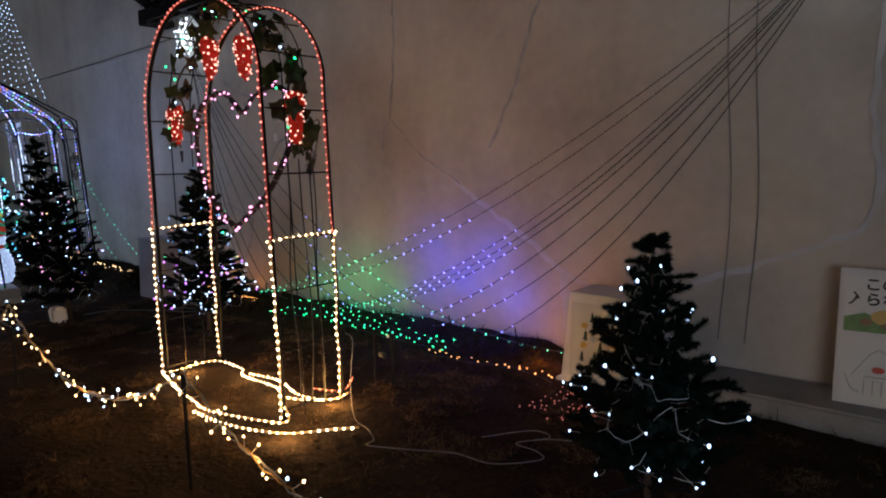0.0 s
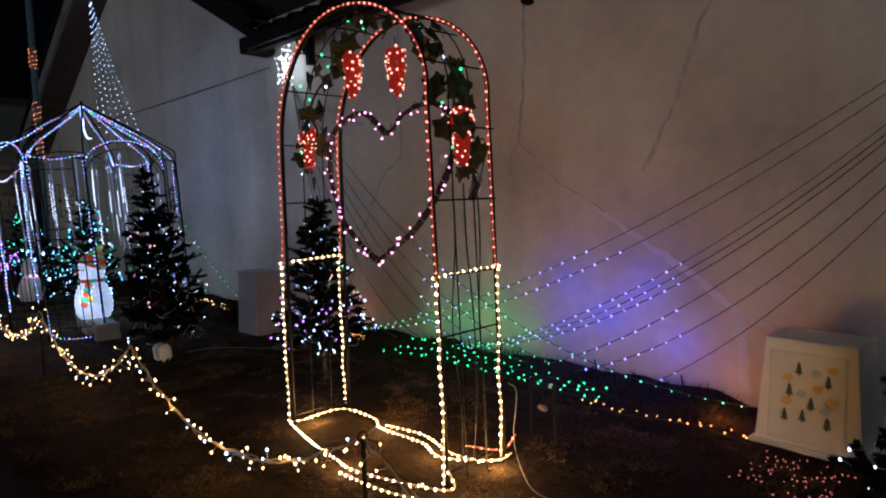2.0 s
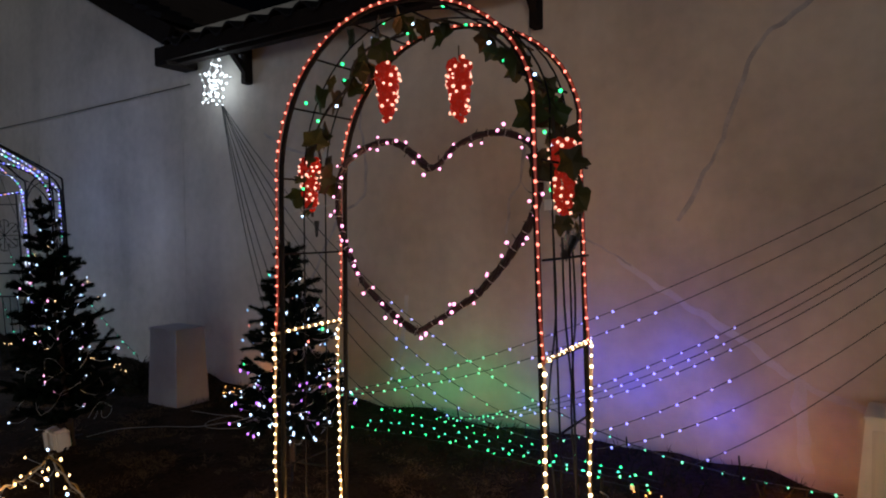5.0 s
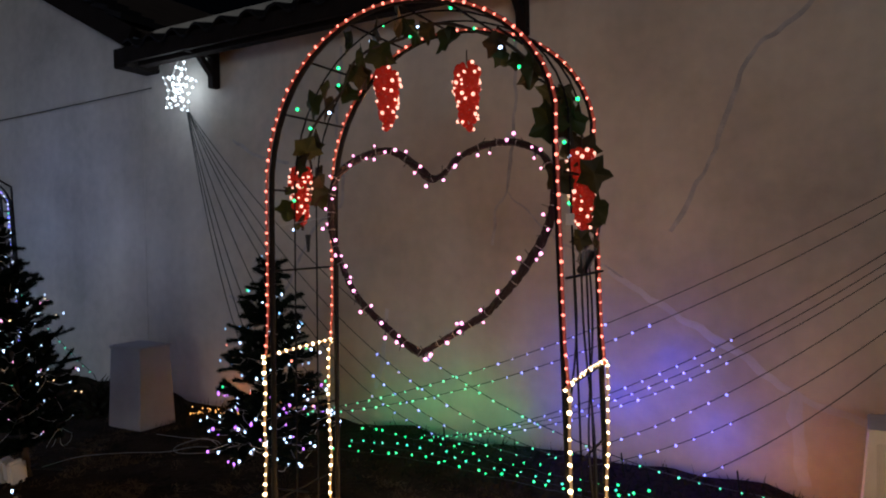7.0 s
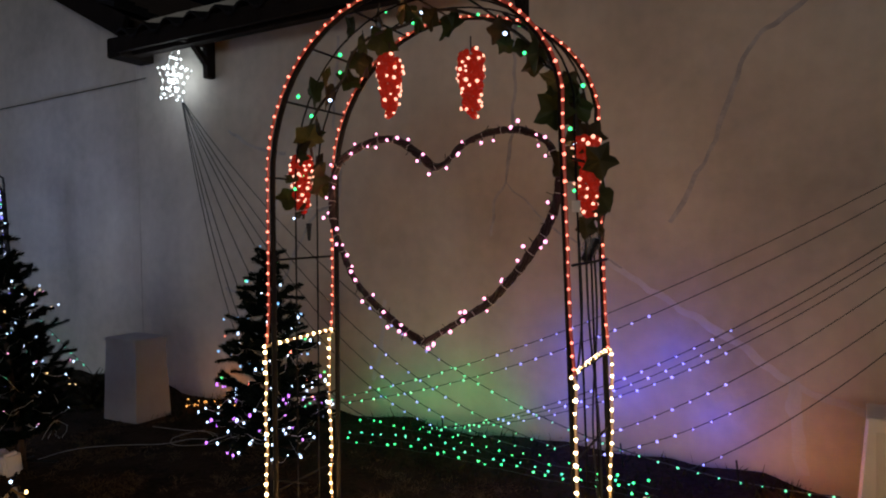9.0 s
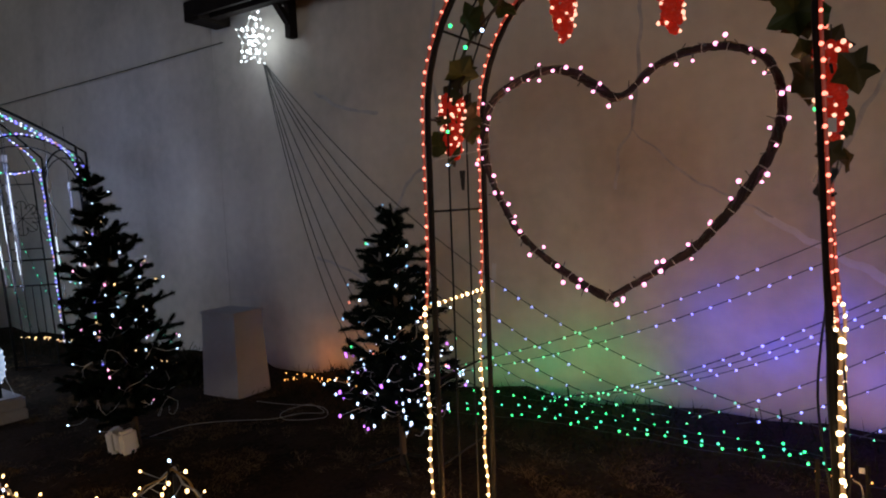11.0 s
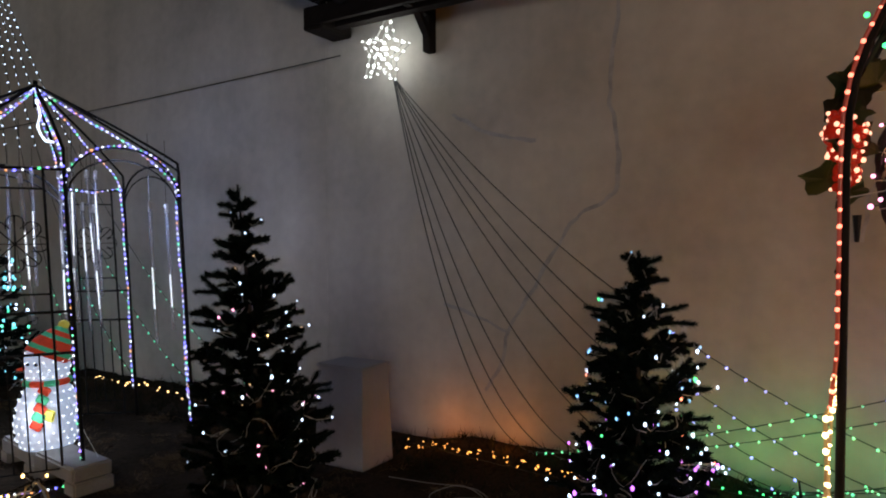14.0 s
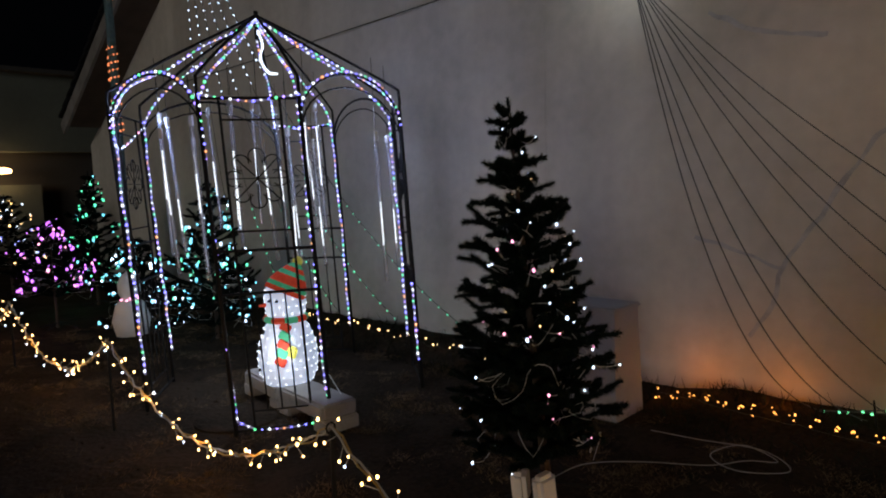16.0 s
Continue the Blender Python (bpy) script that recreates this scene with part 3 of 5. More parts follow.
arch = thing("garden_arch", "black metal garden arch outlined with red rope lights", "garden arch", ((AX0 + AX1) / 2, 2.36, 0))
for y in (AY0, AY1):
    part("hoop", Shape().tube(hoop(y), 0.012, 8), BLACK_IRON, arch, smooth=True)
for k in (0.33, 0.67):
    part("lattice_hoop", Shape().tube(hoop(AY0 + (AY1 - AY0) * k), 0.004, 5), BLACK_IRON, arch)
for x in (AX0, AX1):
    for z in (0.06, 0.4, 0.75, 1.05, 1.42, 1.78, 2.1):
        xx = x if z < 1.75 else ((AX0 + AX1) / 2 + (x - (AX0 + AX1) / 2) * math.cos(math.asin(min(1, (z - 1.73) / 0.74))))
        part("rung", Shape().tube([(xx, AY0, z), (xx, AY1, z)], 0.005, 5), BLACK_IRON, arch)
for k in range(5):
    a = math.pi * (0.28 + 0.11 * k)
    x, z = (AX0 + AX1) / 2 + 0.68 * math.cos(a), 1.73 + 0.74 * math.sin(a)
    part("rung", Shape().tube([(x, AY0, z), (x, AY1, z)], 0.005, 5), BLACK_IRON, arch)


def rope(pts, tube_mat, led, label, step=0.045, r=0.0068, rr=0.0055, where=""):
    st = thing("rope_light", label, "rope light", pts[0])
    part("tube", Shape().tube(pts, rr, 6), tube_mat, st, smooth=True)
    line = spread(pts, step)
    for p in line:
        bulb(st, p + Vector((rng(-0.002, 0.002), -0.004, 0)), r * (1.35 if led is L_ROPE_WARM else 1.08), led, 1)
    return st


for y in (AY0, AY1):
    h = [Vector(p) for p in hoop(y, 0.012)]
    up = [Vector((p.x, p.y - 0.018, p.z)) for p in h if p.z >= 1.0]
    up = [Vector((AX0 - 0.012, y - 0.018, 1.05))] + up + [Vector((AX1 + 0.012, y - 0.018, 1.05))]
    rope(up, ROPE_RED, L_ROPE_RED, "glowing red rope light bound along the arch hoop")
wob = lambda x, y, z0, z1, n=7: [Vector((x + rng(-0.007, 0.007), y + rng(-0.007, 0.007), z0 + (z1 - z0) * i / n)) for i in range(n + 1)]
for x in (AX0, AX1):
    e = -0.022 if x == AX0 else 0.022
    rope(bend(wob(x + e, AY0 - 0.02, 0.03, 1.03) + [Vector((x, AY0, 1.05)), Vector((x, AY1, 1.06))] + wob(x + e, AY1 - 0.02, 1.03, 0.03), 3), ROPE_WARM, L_ROPE_WARM, "warm white rope light looped down the arch legs")
rope(bend([(AX0, AY0 - 0.02, 0.03), (-4.4, 2.2, 0.03), (-4.33, 2.45, 0.05), (-4.05, 2.5, 0.03), (-3.9, 2.42, 0.03), (-3.5, 2.4, 0.04), (-3.3, 2.34, 0.03), (-3.05, 2.5, 0.03), (-3.0, 2.58, 0.06)], 6), ROPE_WARM, L_ROPE_WARM, "warm white rope light lying across the soil")
rope(bend([(-4.4, 2.1, 0.03), (-4.0, 2.0, 0.03), (-3.7, 1.95, 0.03), (-3.51, 1.91, 0.04), (-3.2, 2.0, 0.03), (-2.98, 2.1, 0.03), (-3.05, 2.14, 0.1)], 6), ROPE_WARM, L_ROPE_WARM, "warm white rope light lying across the soil")
rope(bend([(-3.55, 1.86, 0.03), (-3.2, 1.88, 0.03), (-2.87, 1.99, 0.03), (-2.72, 2.16, 0.03), (-2.6, 2.3, 0.03)], 6), ROPE_WARM, L_ROPE_WARM, "warm white rope light lying across the soil")
rope(bend([(-3.9, 2.47, 0.03), (-3.6, 2.5, 0.035), (-3.3, 2.42, 0.03), (-3.1, 2.44, 0.03)], 6), ROPE_WARM, L_ROPE_WARM, "warm white rope light lying across the soil")
rope(bend([(-3.3, 2.55, 0.03), (-3.1, 2.62, 0.04), (-3.02, 2.64, 0.14)], 6), ROPE_RED, L_RED, "red end of a rope light beside the arch leg")

legs = [o for o in bpy.data.objects if o.name.startswith("rope_light")]
for x, y, z, watts in ((-4.35, 2.25, 0.08, 2.6), (-3.9, 2.45, 0.08, 2.8), (-3.35, 2.36, 0.08, 2.8), (-3.0, 2.45, 0.08, 2.4), (-3.6, 1.93, 0.08, 2.4), (-2.85, 2.0, 0.08, 2.4), (-3.05, 2.62, 0.95, 0.7), (-4.45, 2.62, 0.95, 0.5)):
    lamp_at(legs[2], (x, y, z), watts * 2.4, WARM)
for x, z in ((-4.25, 2.25), (-3.75, 2.5), (-3.25, 2.25)):
    lamp_at(legs[1], (x, 2.64, z), 1.3, (1, 0.36, 0.1))

# heart hung in the arch
HX, HY = -3.73, 2.34
heart_pts = [(-0.06, 1.07), (-0.2, 1.15), (-0.37, 1.29), (-0.46, 1.44), (-0.52, 1.62), (-0.49, 1.84), (-0.33, 1.935), (-0.18, 1.945), (-0.06, 1.87), (0.03, 1.81), (0.17, 1.91), (0.34, 1.945), (0.48, 1.9), (0.54, 1.79), (0.52, 1.62), (0.42, 1.45), (0.26, 1.27), (0.11, 1.17), (-0.06, 1.07)]
line = bend([(HX + 1.035 * a - 0.075 * (b - 1.06), HY + 0.02 + 0.11 * (b - 1.06), b) for a, b in heart_pts], 6)
heart = thing("heart_light", "heart of dark wrapped vine with pink white bulbs", "heart light", (HX, HY, 1.07))
fine = spread(line, 0.012)
for ph in (0, 1.6, 3.1, 4.7):
    part("vine_strand", Shape().tube([p + Vector((0.008 * math.cos(i * 0.33 + ph) + rng(-0.002, 0.002), 0.008 * math.sin(i * 0.33 + ph), 0.008 * math.sin(i * 0.29 + ph) + rng(-0.002, 0.002))) for i, p in enumerate(fine)], 0.0088, 5), VINE, heart)
spiral = []
for i, p in enumerate(spread(line, 0.012)):
    spiral.append(p + Vector((0.011 * math.cos(i * 0.55), 0.016 * math.sin(i * 0.55), 0.011 * math.cos(i * 0.55 + 1))))
part("lead", Shape().tube(spiral, 0.004, 4), WIRE_DARK, heart)
for i, p in enumerate(spread(line, 0.052)):
    a = rng(0, 6.28)
    off = Vector((math.cos(a), -0.5, math.sin(a))) * rng(0.02, 0.04)
    part("stem", Shape().tube([p, p + off], 0.0028, 4), WIRE_DARK, heart)
    bulb(heart, p + off * 1.1, 0.0082, L_PINK)
    if i % 2 == 0:
        a += 2.5
        off = Vector((math.cos(a), -0.3, math.sin(a))) * rng(0.025, 0.045)
        part("cable_tie", Shape().tube([p, p + off], 0.002, 4), PLASTIC, heart)
rest = spread(line, 0.085)
for p, q in zip(rest, rest[1:]):
    d = (q - p).normalized()
    u = d.orthogonal().normalized()
    w = d.cross(u)
    part("band", Shape().tube([p + (u * math.cos(k) + w * math.sin(k)) * 0.0185 for k in (0, 1.05, 2.1, 3.14, 4.19, 5.24)], 0.0016, 4, closed=True), WIRE_CLEAR, heart)
for a, b in (((HX - 0.52, HY, 1.66), (AX0, 2.2, 1.62)), ((HX + 0.54, HY, 1.72), (AX1, 2.2, 1.7))):
    part("tie", Shape().tube([a, b], 0.002, 4), WIRE_CLEAR, heart)

for x, z in ((HX - 0.45, 1.75), (HX + 0.48, 1.75), (HX - 0.06, 1.12)):
    lamp_at(heart, (x, HY + 0.16, z), 1.3, (1, 0.46, 0.24))

# vine on the arch
def leaf_mesh(seed):
    rnd = random.Random(seed)
    s, n = Shape(), 20
    rim = []
    for k in range(n):
        a = 2 * math.pi * k / n
        r = 0.052 * (1 - 0.36 * abs(math.sin(2.5 * a)) ** 1.4 + rnd.uniform(-0.07, 0.08))
        rim.append((r * math.cos(a) * 0.95, r * math.sin(a), 0.009 * math.cos(2 * a + seed) - 0.006))
    verts = [(0, 0, 0.006)] + rim + [(x, y, z - 0.0016) for x, y, z in rim] + [(0, 0, 0.0044)]
    faces = [(0, 1 + k, 1 + (k + 1) % n) for k in range(n)] + [(2 * n + 1, n + 1 + (k + 1) % n, n + 1 + k) for k in range(n)]
    return s.add(verts, faces).mesh("leaf", LEAF)


LEAVES = [leaf_mesh(k) for k in range(5)]
vine = thing("grape_vine", "artificial grape vine with green and brown leaves over the arch", "garland", (HX, 2.36, 1.5))
cx = (AX0 + AX1) / 2
mid = [(AX0 + 0.0, 2.36, 1.6)] + [(cx + 0.66 * math.cos(math.pi * (1 - k / 16)), 2.36 + 0.04 * math.sin(k * 2), 1.73 + 0.7 * math.sin(math.pi * k / 16)) for k in range(17)] + [(AX1, 2.36, 1.6), (AX1, 2.38, 1.52)]
stem = bend(mid, 5)
part("stem", Shape().tube(stem, 0.007, 5), BARK, vine)
random.seed(5)
for p in spread(stem, 0.018):
    dense = 0.55 if p.x > -3.3 else 0.4
    if random.random() > dense:
        continue
    ob = new("leaf", random.choice(LEAVES))
    ob.parent = vine
    q = p + Vector((rng(-0.05, 0.04), rng(-0.11, 0.11), rng(-0.07, 0.06)))
    ob.matrix_local = pose(*(q - vine.location), rng(40, 140), rng(-50, 50), rng(0, 360)) @ Matrix.Scale(rng(0.8, 1.55), 4)
ob = new("leaf", LEAVES[2])
ob.parent = vine
ob.matrix_local = pose(*(Vector((-3.018, 2.275, 1.78)) - vine.location), 95, 10, 20) @ Matrix.Scale(1.35, 4)
for i, p in enumerate(spread(stem, 0.11)):
    bulb(vine, p + Vector((rng(-0.05, 0.05), rng(-0.1, 0.02), rng(-0.05, 0.05))), 0.008, L_GREEN if i % 3 else L_WHITE)


def grapes(top, h, label="glowing red grape bunch light with white dots"):
    gthing = thing("grape_light", label, "grape light", top, "grape lights")
    s = Shape()
    rnd = random.Random(int(top[0] * 1000))
    dots = []
    rows = 10
    for j in range(rows):
        f = j / (rows - 1)
        z = top[2] - 0.012 - h * f
        rad = (0.034, 0.043, 0.044, 0.036, 0.031, 0.033, 0.029, 0.026, 0.024, 0.012)[j] * rnd.uniform(0.9, 1.1)
        n = max(3, int(2 * math.pi * rad / 0.026))
        for k in range(n):
            a = 2 * math.pi * (k + rnd.uniform(-0.25, 0.25)) / n + j * 0.7
            c = Vector((top[0] + rad * math.cos(a), top[1] + rad * math.sin(a), z + rnd.uniform(-0.01, 0.01)))
            bulb(gthing, c, rnd.choice((0.013, 0.0155, 0.0175)), GRAPE, 2, "grape", 1.1)
            if rnd.random() < 0.62:
                dots.append(c + Vector((math.cos(a), math.sin(a), rnd.uniform(-0.5, 0.5))) * 0.0145)
    for d in dots:
        bulb(gthing, d, 0.0078, L_GRAPE)
    part("stalk", Shape().tube([top, (top[0], top[1], top[2] + 0.06)], 0.003, 4), BARK, gthing)


grapes((-3.92, 2.33, 2.27), 0.22)
grapes((-3.54, 2.33, 2.24), 0.23)
grapes((-4.41, 2.33, 1.88), 0.23)
grapes((-3.08, 2.34, 1.87), 0.26)
part("label_tag", Shape().box((-3.08, 2.2, 1.62), (0.03, 0.004, 0.04)), PAPER, vine)

# plug, adapter and leads at the arch
adapter = thing("power_adapter", "black power adapter wrapped in clear plastic film", "adapter", (-3.1, 2.45, 1.46))
part("body", Shape().box((0, 0, 0), (0.035, 0.03, 0.1), m=pose(-3.1, 2.45, 1.46, 0, 30, 0), bevel=0.005), PLASTIC, adapter)
part("bag", Shape().box((0, 0, 0), (0.06, 0.05, 0.13), m=pose(-3.095, 2.45, 1.49, 0, 25, 0), bevel=0.02), BAG, adapter)
part("lead", Shape().tube(bend([(-3.07, 2.45, 1.5), (-3.05, 2.47, 1.62), (-3.07, 2.5, 1.72), (-3.11, 2.48, 1.68), (-3.12, 2.46, 1.4)]), 0.0035, 5), WIRE_DARK, adapter)
plug = solid("cord_switch", Shape().tube([(-4.38, 2.34, 1.58), (-4.38, 2.34, 1.5)], 0.013, 6, taper=0.006), PLASTIC, "small black inline cord plug hanging by the vine", "plug")
for k, y in enumerate((2.28, 2.36, 2.46)):
    solid("hanging_cable", Shape().tube(bend([(AX1 - 0.02, y, 1.5), (AX1 + rng(-0.03, 0.03), y, 1.2), (AX1 + rng(-0.06, 0.06), y, 0.8), (AX1 + rng(-0.04, 0.04), y, 0.4), (AX1, y, 0.04)]), 0.004, 5), WIRE_DARK, "thin dark cable hanging down inside the arch leg", "cable")
panel = thing("power_strip", "dark power strip on a small stand behind the arch", "power strip", (-3.05, 2.95, 0.0))
part("stand", Shape().tube([(-3.15, 2.95, 0), (-3.15, 2.95, 0.36)], 0.008, 5).tube([(-2.98, 2.95, 0), (-2.98, 2.95, 0.36)], 0.008, 5), BLACK_IRON, panel)
part("case", Shape().box((-3.06, 2.94, 0.2), (0.07, 0.03, 0.035), bevel=0.01), PLASTIC, panel)
part("tag", Shape().box((-3.0, 2.935, 0.34), (0.02, 0.004, 0.022)), PAPER, panel)


# ---- artificial fir trees ----
def fir(at, height, spread_r, label, seed, twigs=1.0, lights=(), clear_wire=True, group="lit fir trees", stand=None, base=0.16, r_bulb=0.0064, lean=0.0):
    rnd = random.Random(seed)
    x0, y0, z0 = at
    tree = thing("christmas_tree", label, "christmas tree", at, group)
    part("trunk", Shape().tube([(x0, y0, z0), (x0, y0, z0 + height * 0.95)], 0.022 * height / 1.6, 7, taper=0.006), BARK, tree)
    V, F, tips = [], [], []

    def brush(a, b, needle, count):
        """A bottle-brush twig: needles all round a line."""
        d = (b - a).normalized()
        u = d.orthogonal().normalized()
        w = d.cross(u)
        for i in range(count):
            t = i / count
            ang = i * 2.4 + rnd.random()
            out = u * math.cos(ang) + w * math.sin(ang)
            p = a.lerp(b, t)
            tip = p + out * needle * rnd.uniform(0.7, 1.05) + d * needle * 0.6
            side = d.cross(out) * 0.0068
            k = len(V)
            V.extend((tuple(p - side), tuple(p + side), tuple(tip)))
            F.append((k, k + 1, k + 2))
        # end tuft
        for i in range(6):
            ang = i * 1.05
            out = u * math.cos(ang) + w * math.sin(ang)
            k = len(V)
            V.extend((tuple(b - d.cross(out) * 0.005), tuple(b + d.cross(out) * 0.005), tuple(b + d * needle * 0.8 + out * needle * 0.45)))
            F.append((k, k + 1, k + 2))

    shape = ((0.0, 0.6), (0.12, 0.92), (0.2, 1.0), (0.35, 0.86), (0.5, 0.7), (0.6, 0.58), (0.72, 0.44), (0.85, 0.25), (0.93, 0.1), (1.01, 0.02))

    def reach_at(f):
        for (f0, r0), (f1, r1) in zip(shape, shape[1:]):
            if f0 <= f <= f1:
                return spread_r * (r0 + (r1 - r0) * (f - f0) / (f1 - f0))
        return 0.03

    levels = int(10.5 * height / 1.5) + 3
    for j in range(levels):
        f = j / (levels - 1)
        fz = base + (0.94 - base) * f ** 0.95
        z = z0 + height * fz
        reach = reach_at(fz)
        n = max(4, int((11.5 - 6.0 * f) * twigs))
        for k in range(n):
            a = 2 * math.pi * (k + rnd.uniform(-0.3, 0.3)) / n + j * 2.1
            side_gain = 1 + 0.22 * noise.noise((math.cos(a) * 1.3 + seed, math.sin(a) * 1.3, fz * 4))
            rr = max(0.05, reach * side_gain * rnd.choice((0.65, 0.8, 0.92, 1.0, 1.1)) - 0.02)
            start = Vector((x0, y0, z + rnd.uniform(-0.03, 0.03)))
            dirn = Vector((math.cos(a), math.sin(a), 0))
            lift = rnd.uniform(0.1, 0.6) + 0.3 * f
            bow = start + dirn * rr * 0.6 + Vector((0, 0, rr * lift * 0.4))
            end = start + dirn * rr + Vector((0, 0, rr * lift))
            brush(start.lerp(bow, 0.1), bow, 0.03, int(50 + 330 * rr))
            brush(bow, end, 0.03, int(46 + 260 * rr))
            tips.append(end)
            for m in range(int(1 + 14 * rr)):
                t = rnd.uniform(0.3, 0.9)
                p = start.lerp(bow, t / 0.6) if t < 0.6 else bow.lerp(end, (t - 0.6) / 0.4)
                sd = (Vector((-dirn.y, dirn.x, 0)) * (1 if m % 2 else -1) * rnd.uniform(0.6, 1.1) + dirn + Vector((0, 0, rnd.uniform(-0.15, 0.6)))).normalized()
                ln = rnd.uniform(0.06, 0.13) * min(1, 0.35 + reach / 0.2)
                brush(p, p + sd * ln, 0.028, int(34 + 420 * ln))
                tips.append(p + sd * ln)
    brush(Vector((x0, y0, z0 + height * 0.84)), Vector((x0, y0, z0 + height - 0.02)), 0.026, 110)
    crown = Shape()
    crown.v, crown.f, crown.n = V, F, len(V)
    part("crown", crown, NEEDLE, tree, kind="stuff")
    if stand == "block":
        part("stand", Shape().box((x0 - 0.07, y0 - 0.1, z0 + 0.08), (0.07, 0.12, 0.15), 25, bevel=0.02), WHITE_BOX, tree, "white padded foot block")
        part("stand", Shape().box((x0 + 0.06, y0 - 0.1, z0 + 0.085), (0.07, 0.11, 0.15), -10, bevel=0.02), WHITE_BOX, tree, "white padded foot block")
    for k in range(4):
        a = math.pi / 4 + k * math.pi / 2
        part("foot", Shape().tube([(x0, y0, z0 + 0.06), (x0 + 0.2 * math.cos(a), y0 + 0.2 * math.sin(a), z0 + 0.012)], 0.009, 5), BLACK_IRON, tree)
    # light string wound round the crown
    st = thing("tree_string_light", "string of small bulbs wound round the fir", "string light", at, "tree light strings")
    leads = Shape()
    for m, n, lo, hi in lights:
        near = [q for q in tips if lo - 0.03 <= (q.z - z0) / height <= hi + 0.03 and (Vector((q.x - x0, q.y - y0)).length > 0.55 * reach_at((q.z - z0) / height) or q.z > z0 + 0.8 * height)] or tips
        for i in range(n):
            q = rnd.choice(near)
            p = q + Vector((rnd.uniform(-0.02, 0.02), rnd.uniform(-0.02, 0.02), rnd.uniform(-0.035, 0.02)))
            p += Vector((q.x - x0, q.y - y0, 0)) * 0.06
            bulb(st, p, r_bulb * rnd.choice((0.75, 0.95, 1.2)), m, tall=1.5)
            inner = p.lerp(Vector((x0, y0, p.z)), 0.3) + Vector((rnd.uniform(-0.06, 0.06), rnd.uniform(-0.06, 0.06), rnd.uniform(-0.05, 0.03)))
            leads.tube(bend([p, p.lerp(inner, 0.5) + Vector((0, 0, rnd.uniform(-0.03, 0.01))), inner], 3), 0.0015, 3)
    part("bulb_lead", leads, WIRE_CLEAR if clear_wire else WIRE_DARK, st, kind="stuff")
    wl = []
    turns = 7
    for i in range(170):
        f = base + (0.93 - base) * i / 169
        a = i * 2 * math.pi * turns / 169
        rad = (spread_r * (1 - (f - base) / (1 - base)) ** 0.9 + 0.02) * (0.6 + 0.14 * math.sin(i * 1.7) + rnd.uniform(-0.1, 0.1))
        wl.append((x0 + rad * math.cos(a), y0 + rad * math.sin(a), z0 + height * f + (0.012 + 0.07 * (1 - f)) * math.sin(i * 1.15) + rnd.uniform(-0.03, 0.03)))
    part("wire", Shape().tube(bend(wl, 2), 0.0013, 4), WIRE_CLEAR if clear_wire else WIRE_DARK, st)
    for ob in (tree, st):
        ob.rotation_euler = (radians(lean * 0.86), radians(-lean * 0.45), 0)
    return tree


fir((-1.08, 2.6, 0), 1.16, 0.375, "small dark green artificial fir with white bulbs", 3, lights=((L_WHITE, 62, 0.05, 0.92),), base=0.14, r_bulb=0.0058)
fir((-5.17, 2.9, 0), 1.47, 0.36, "dark green artificial fir with colourful bulbs", 8, lights=((L_GREEN, 12, 0.5, 0.95), (L_BLUE, 22, 0.5, 0.95), (L_PURPLE, 44, 0.16, 0.45), (L_WHITE, 85, 0.13, 0.42), (L_WHITE, 24, 0.42, 0.95), (L_RED, 10, 0.4, 0.75)), base=0.2)
fir((-6.88, 2.4, 0), 1.8, 0.385, "tall dark artificial fir with sparse white bulbs", 13, lights=((L_WHITE, 56, 0.1, 0.97), (L_PINK, 20, 0.1, 0.7), (L_WARM, 10, 0.5, 0.97)), stand="block", base=0.12, lean=5.2, r_bulb=0.0049)
fir((-11.2, 3.0, 0), 1.55, 0.5, "dark fir thick with cyan and white bulbs", 21, 0.7, ((L_CYAN, 90, 0.08, 0.95), (L_WHITE, 45, 0.1, 0.95), (L_AQUA, 30, 0.3, 0.95)), base=0.1, r_bulb=0.0115)
fir((-12.0, 2.6, 0), 1.0, 0.5, "low fir thick with blue and white bulbs", 22, 0.6, ((L_CYAN, 80, 0.08, 0.95), (L_WHITE, 45, 0.1, 0.95)), base=0.1, r_bulb=0.0115)
fir((-14.4, 2.97, 0), 1.75, 0.45, "dark fir covered in aqua bulbs", 23, 0.6, ((L_AQUA, 100, 0.12, 0.97), (L_CYAN, 30, 0.12, 0.97)), base=0.12, r_bulb=0.0125)
fir((-13.2, 2.15, 0), 1.2, 0.5, "round fir covered in purple bulbs", 24, 0.6, ((L_PURPLE, 105, 0.3, 0.98), (L_PINK, 20, 0.3, 0.98)), base=0.3, r_bulb=0.0125)
fir((-16.6, 2.5, 0), 1.5, 0.6, "dark fir with warm and violet bulbs", 25, 0.5, ((L_WARM, 50, 0.3, 0.95), (L_VIOLET, 50, 0.2, 0.6), (L_WHITE, 50, 0.2, 0.9)), base=0.2, r_bulb=0.011)

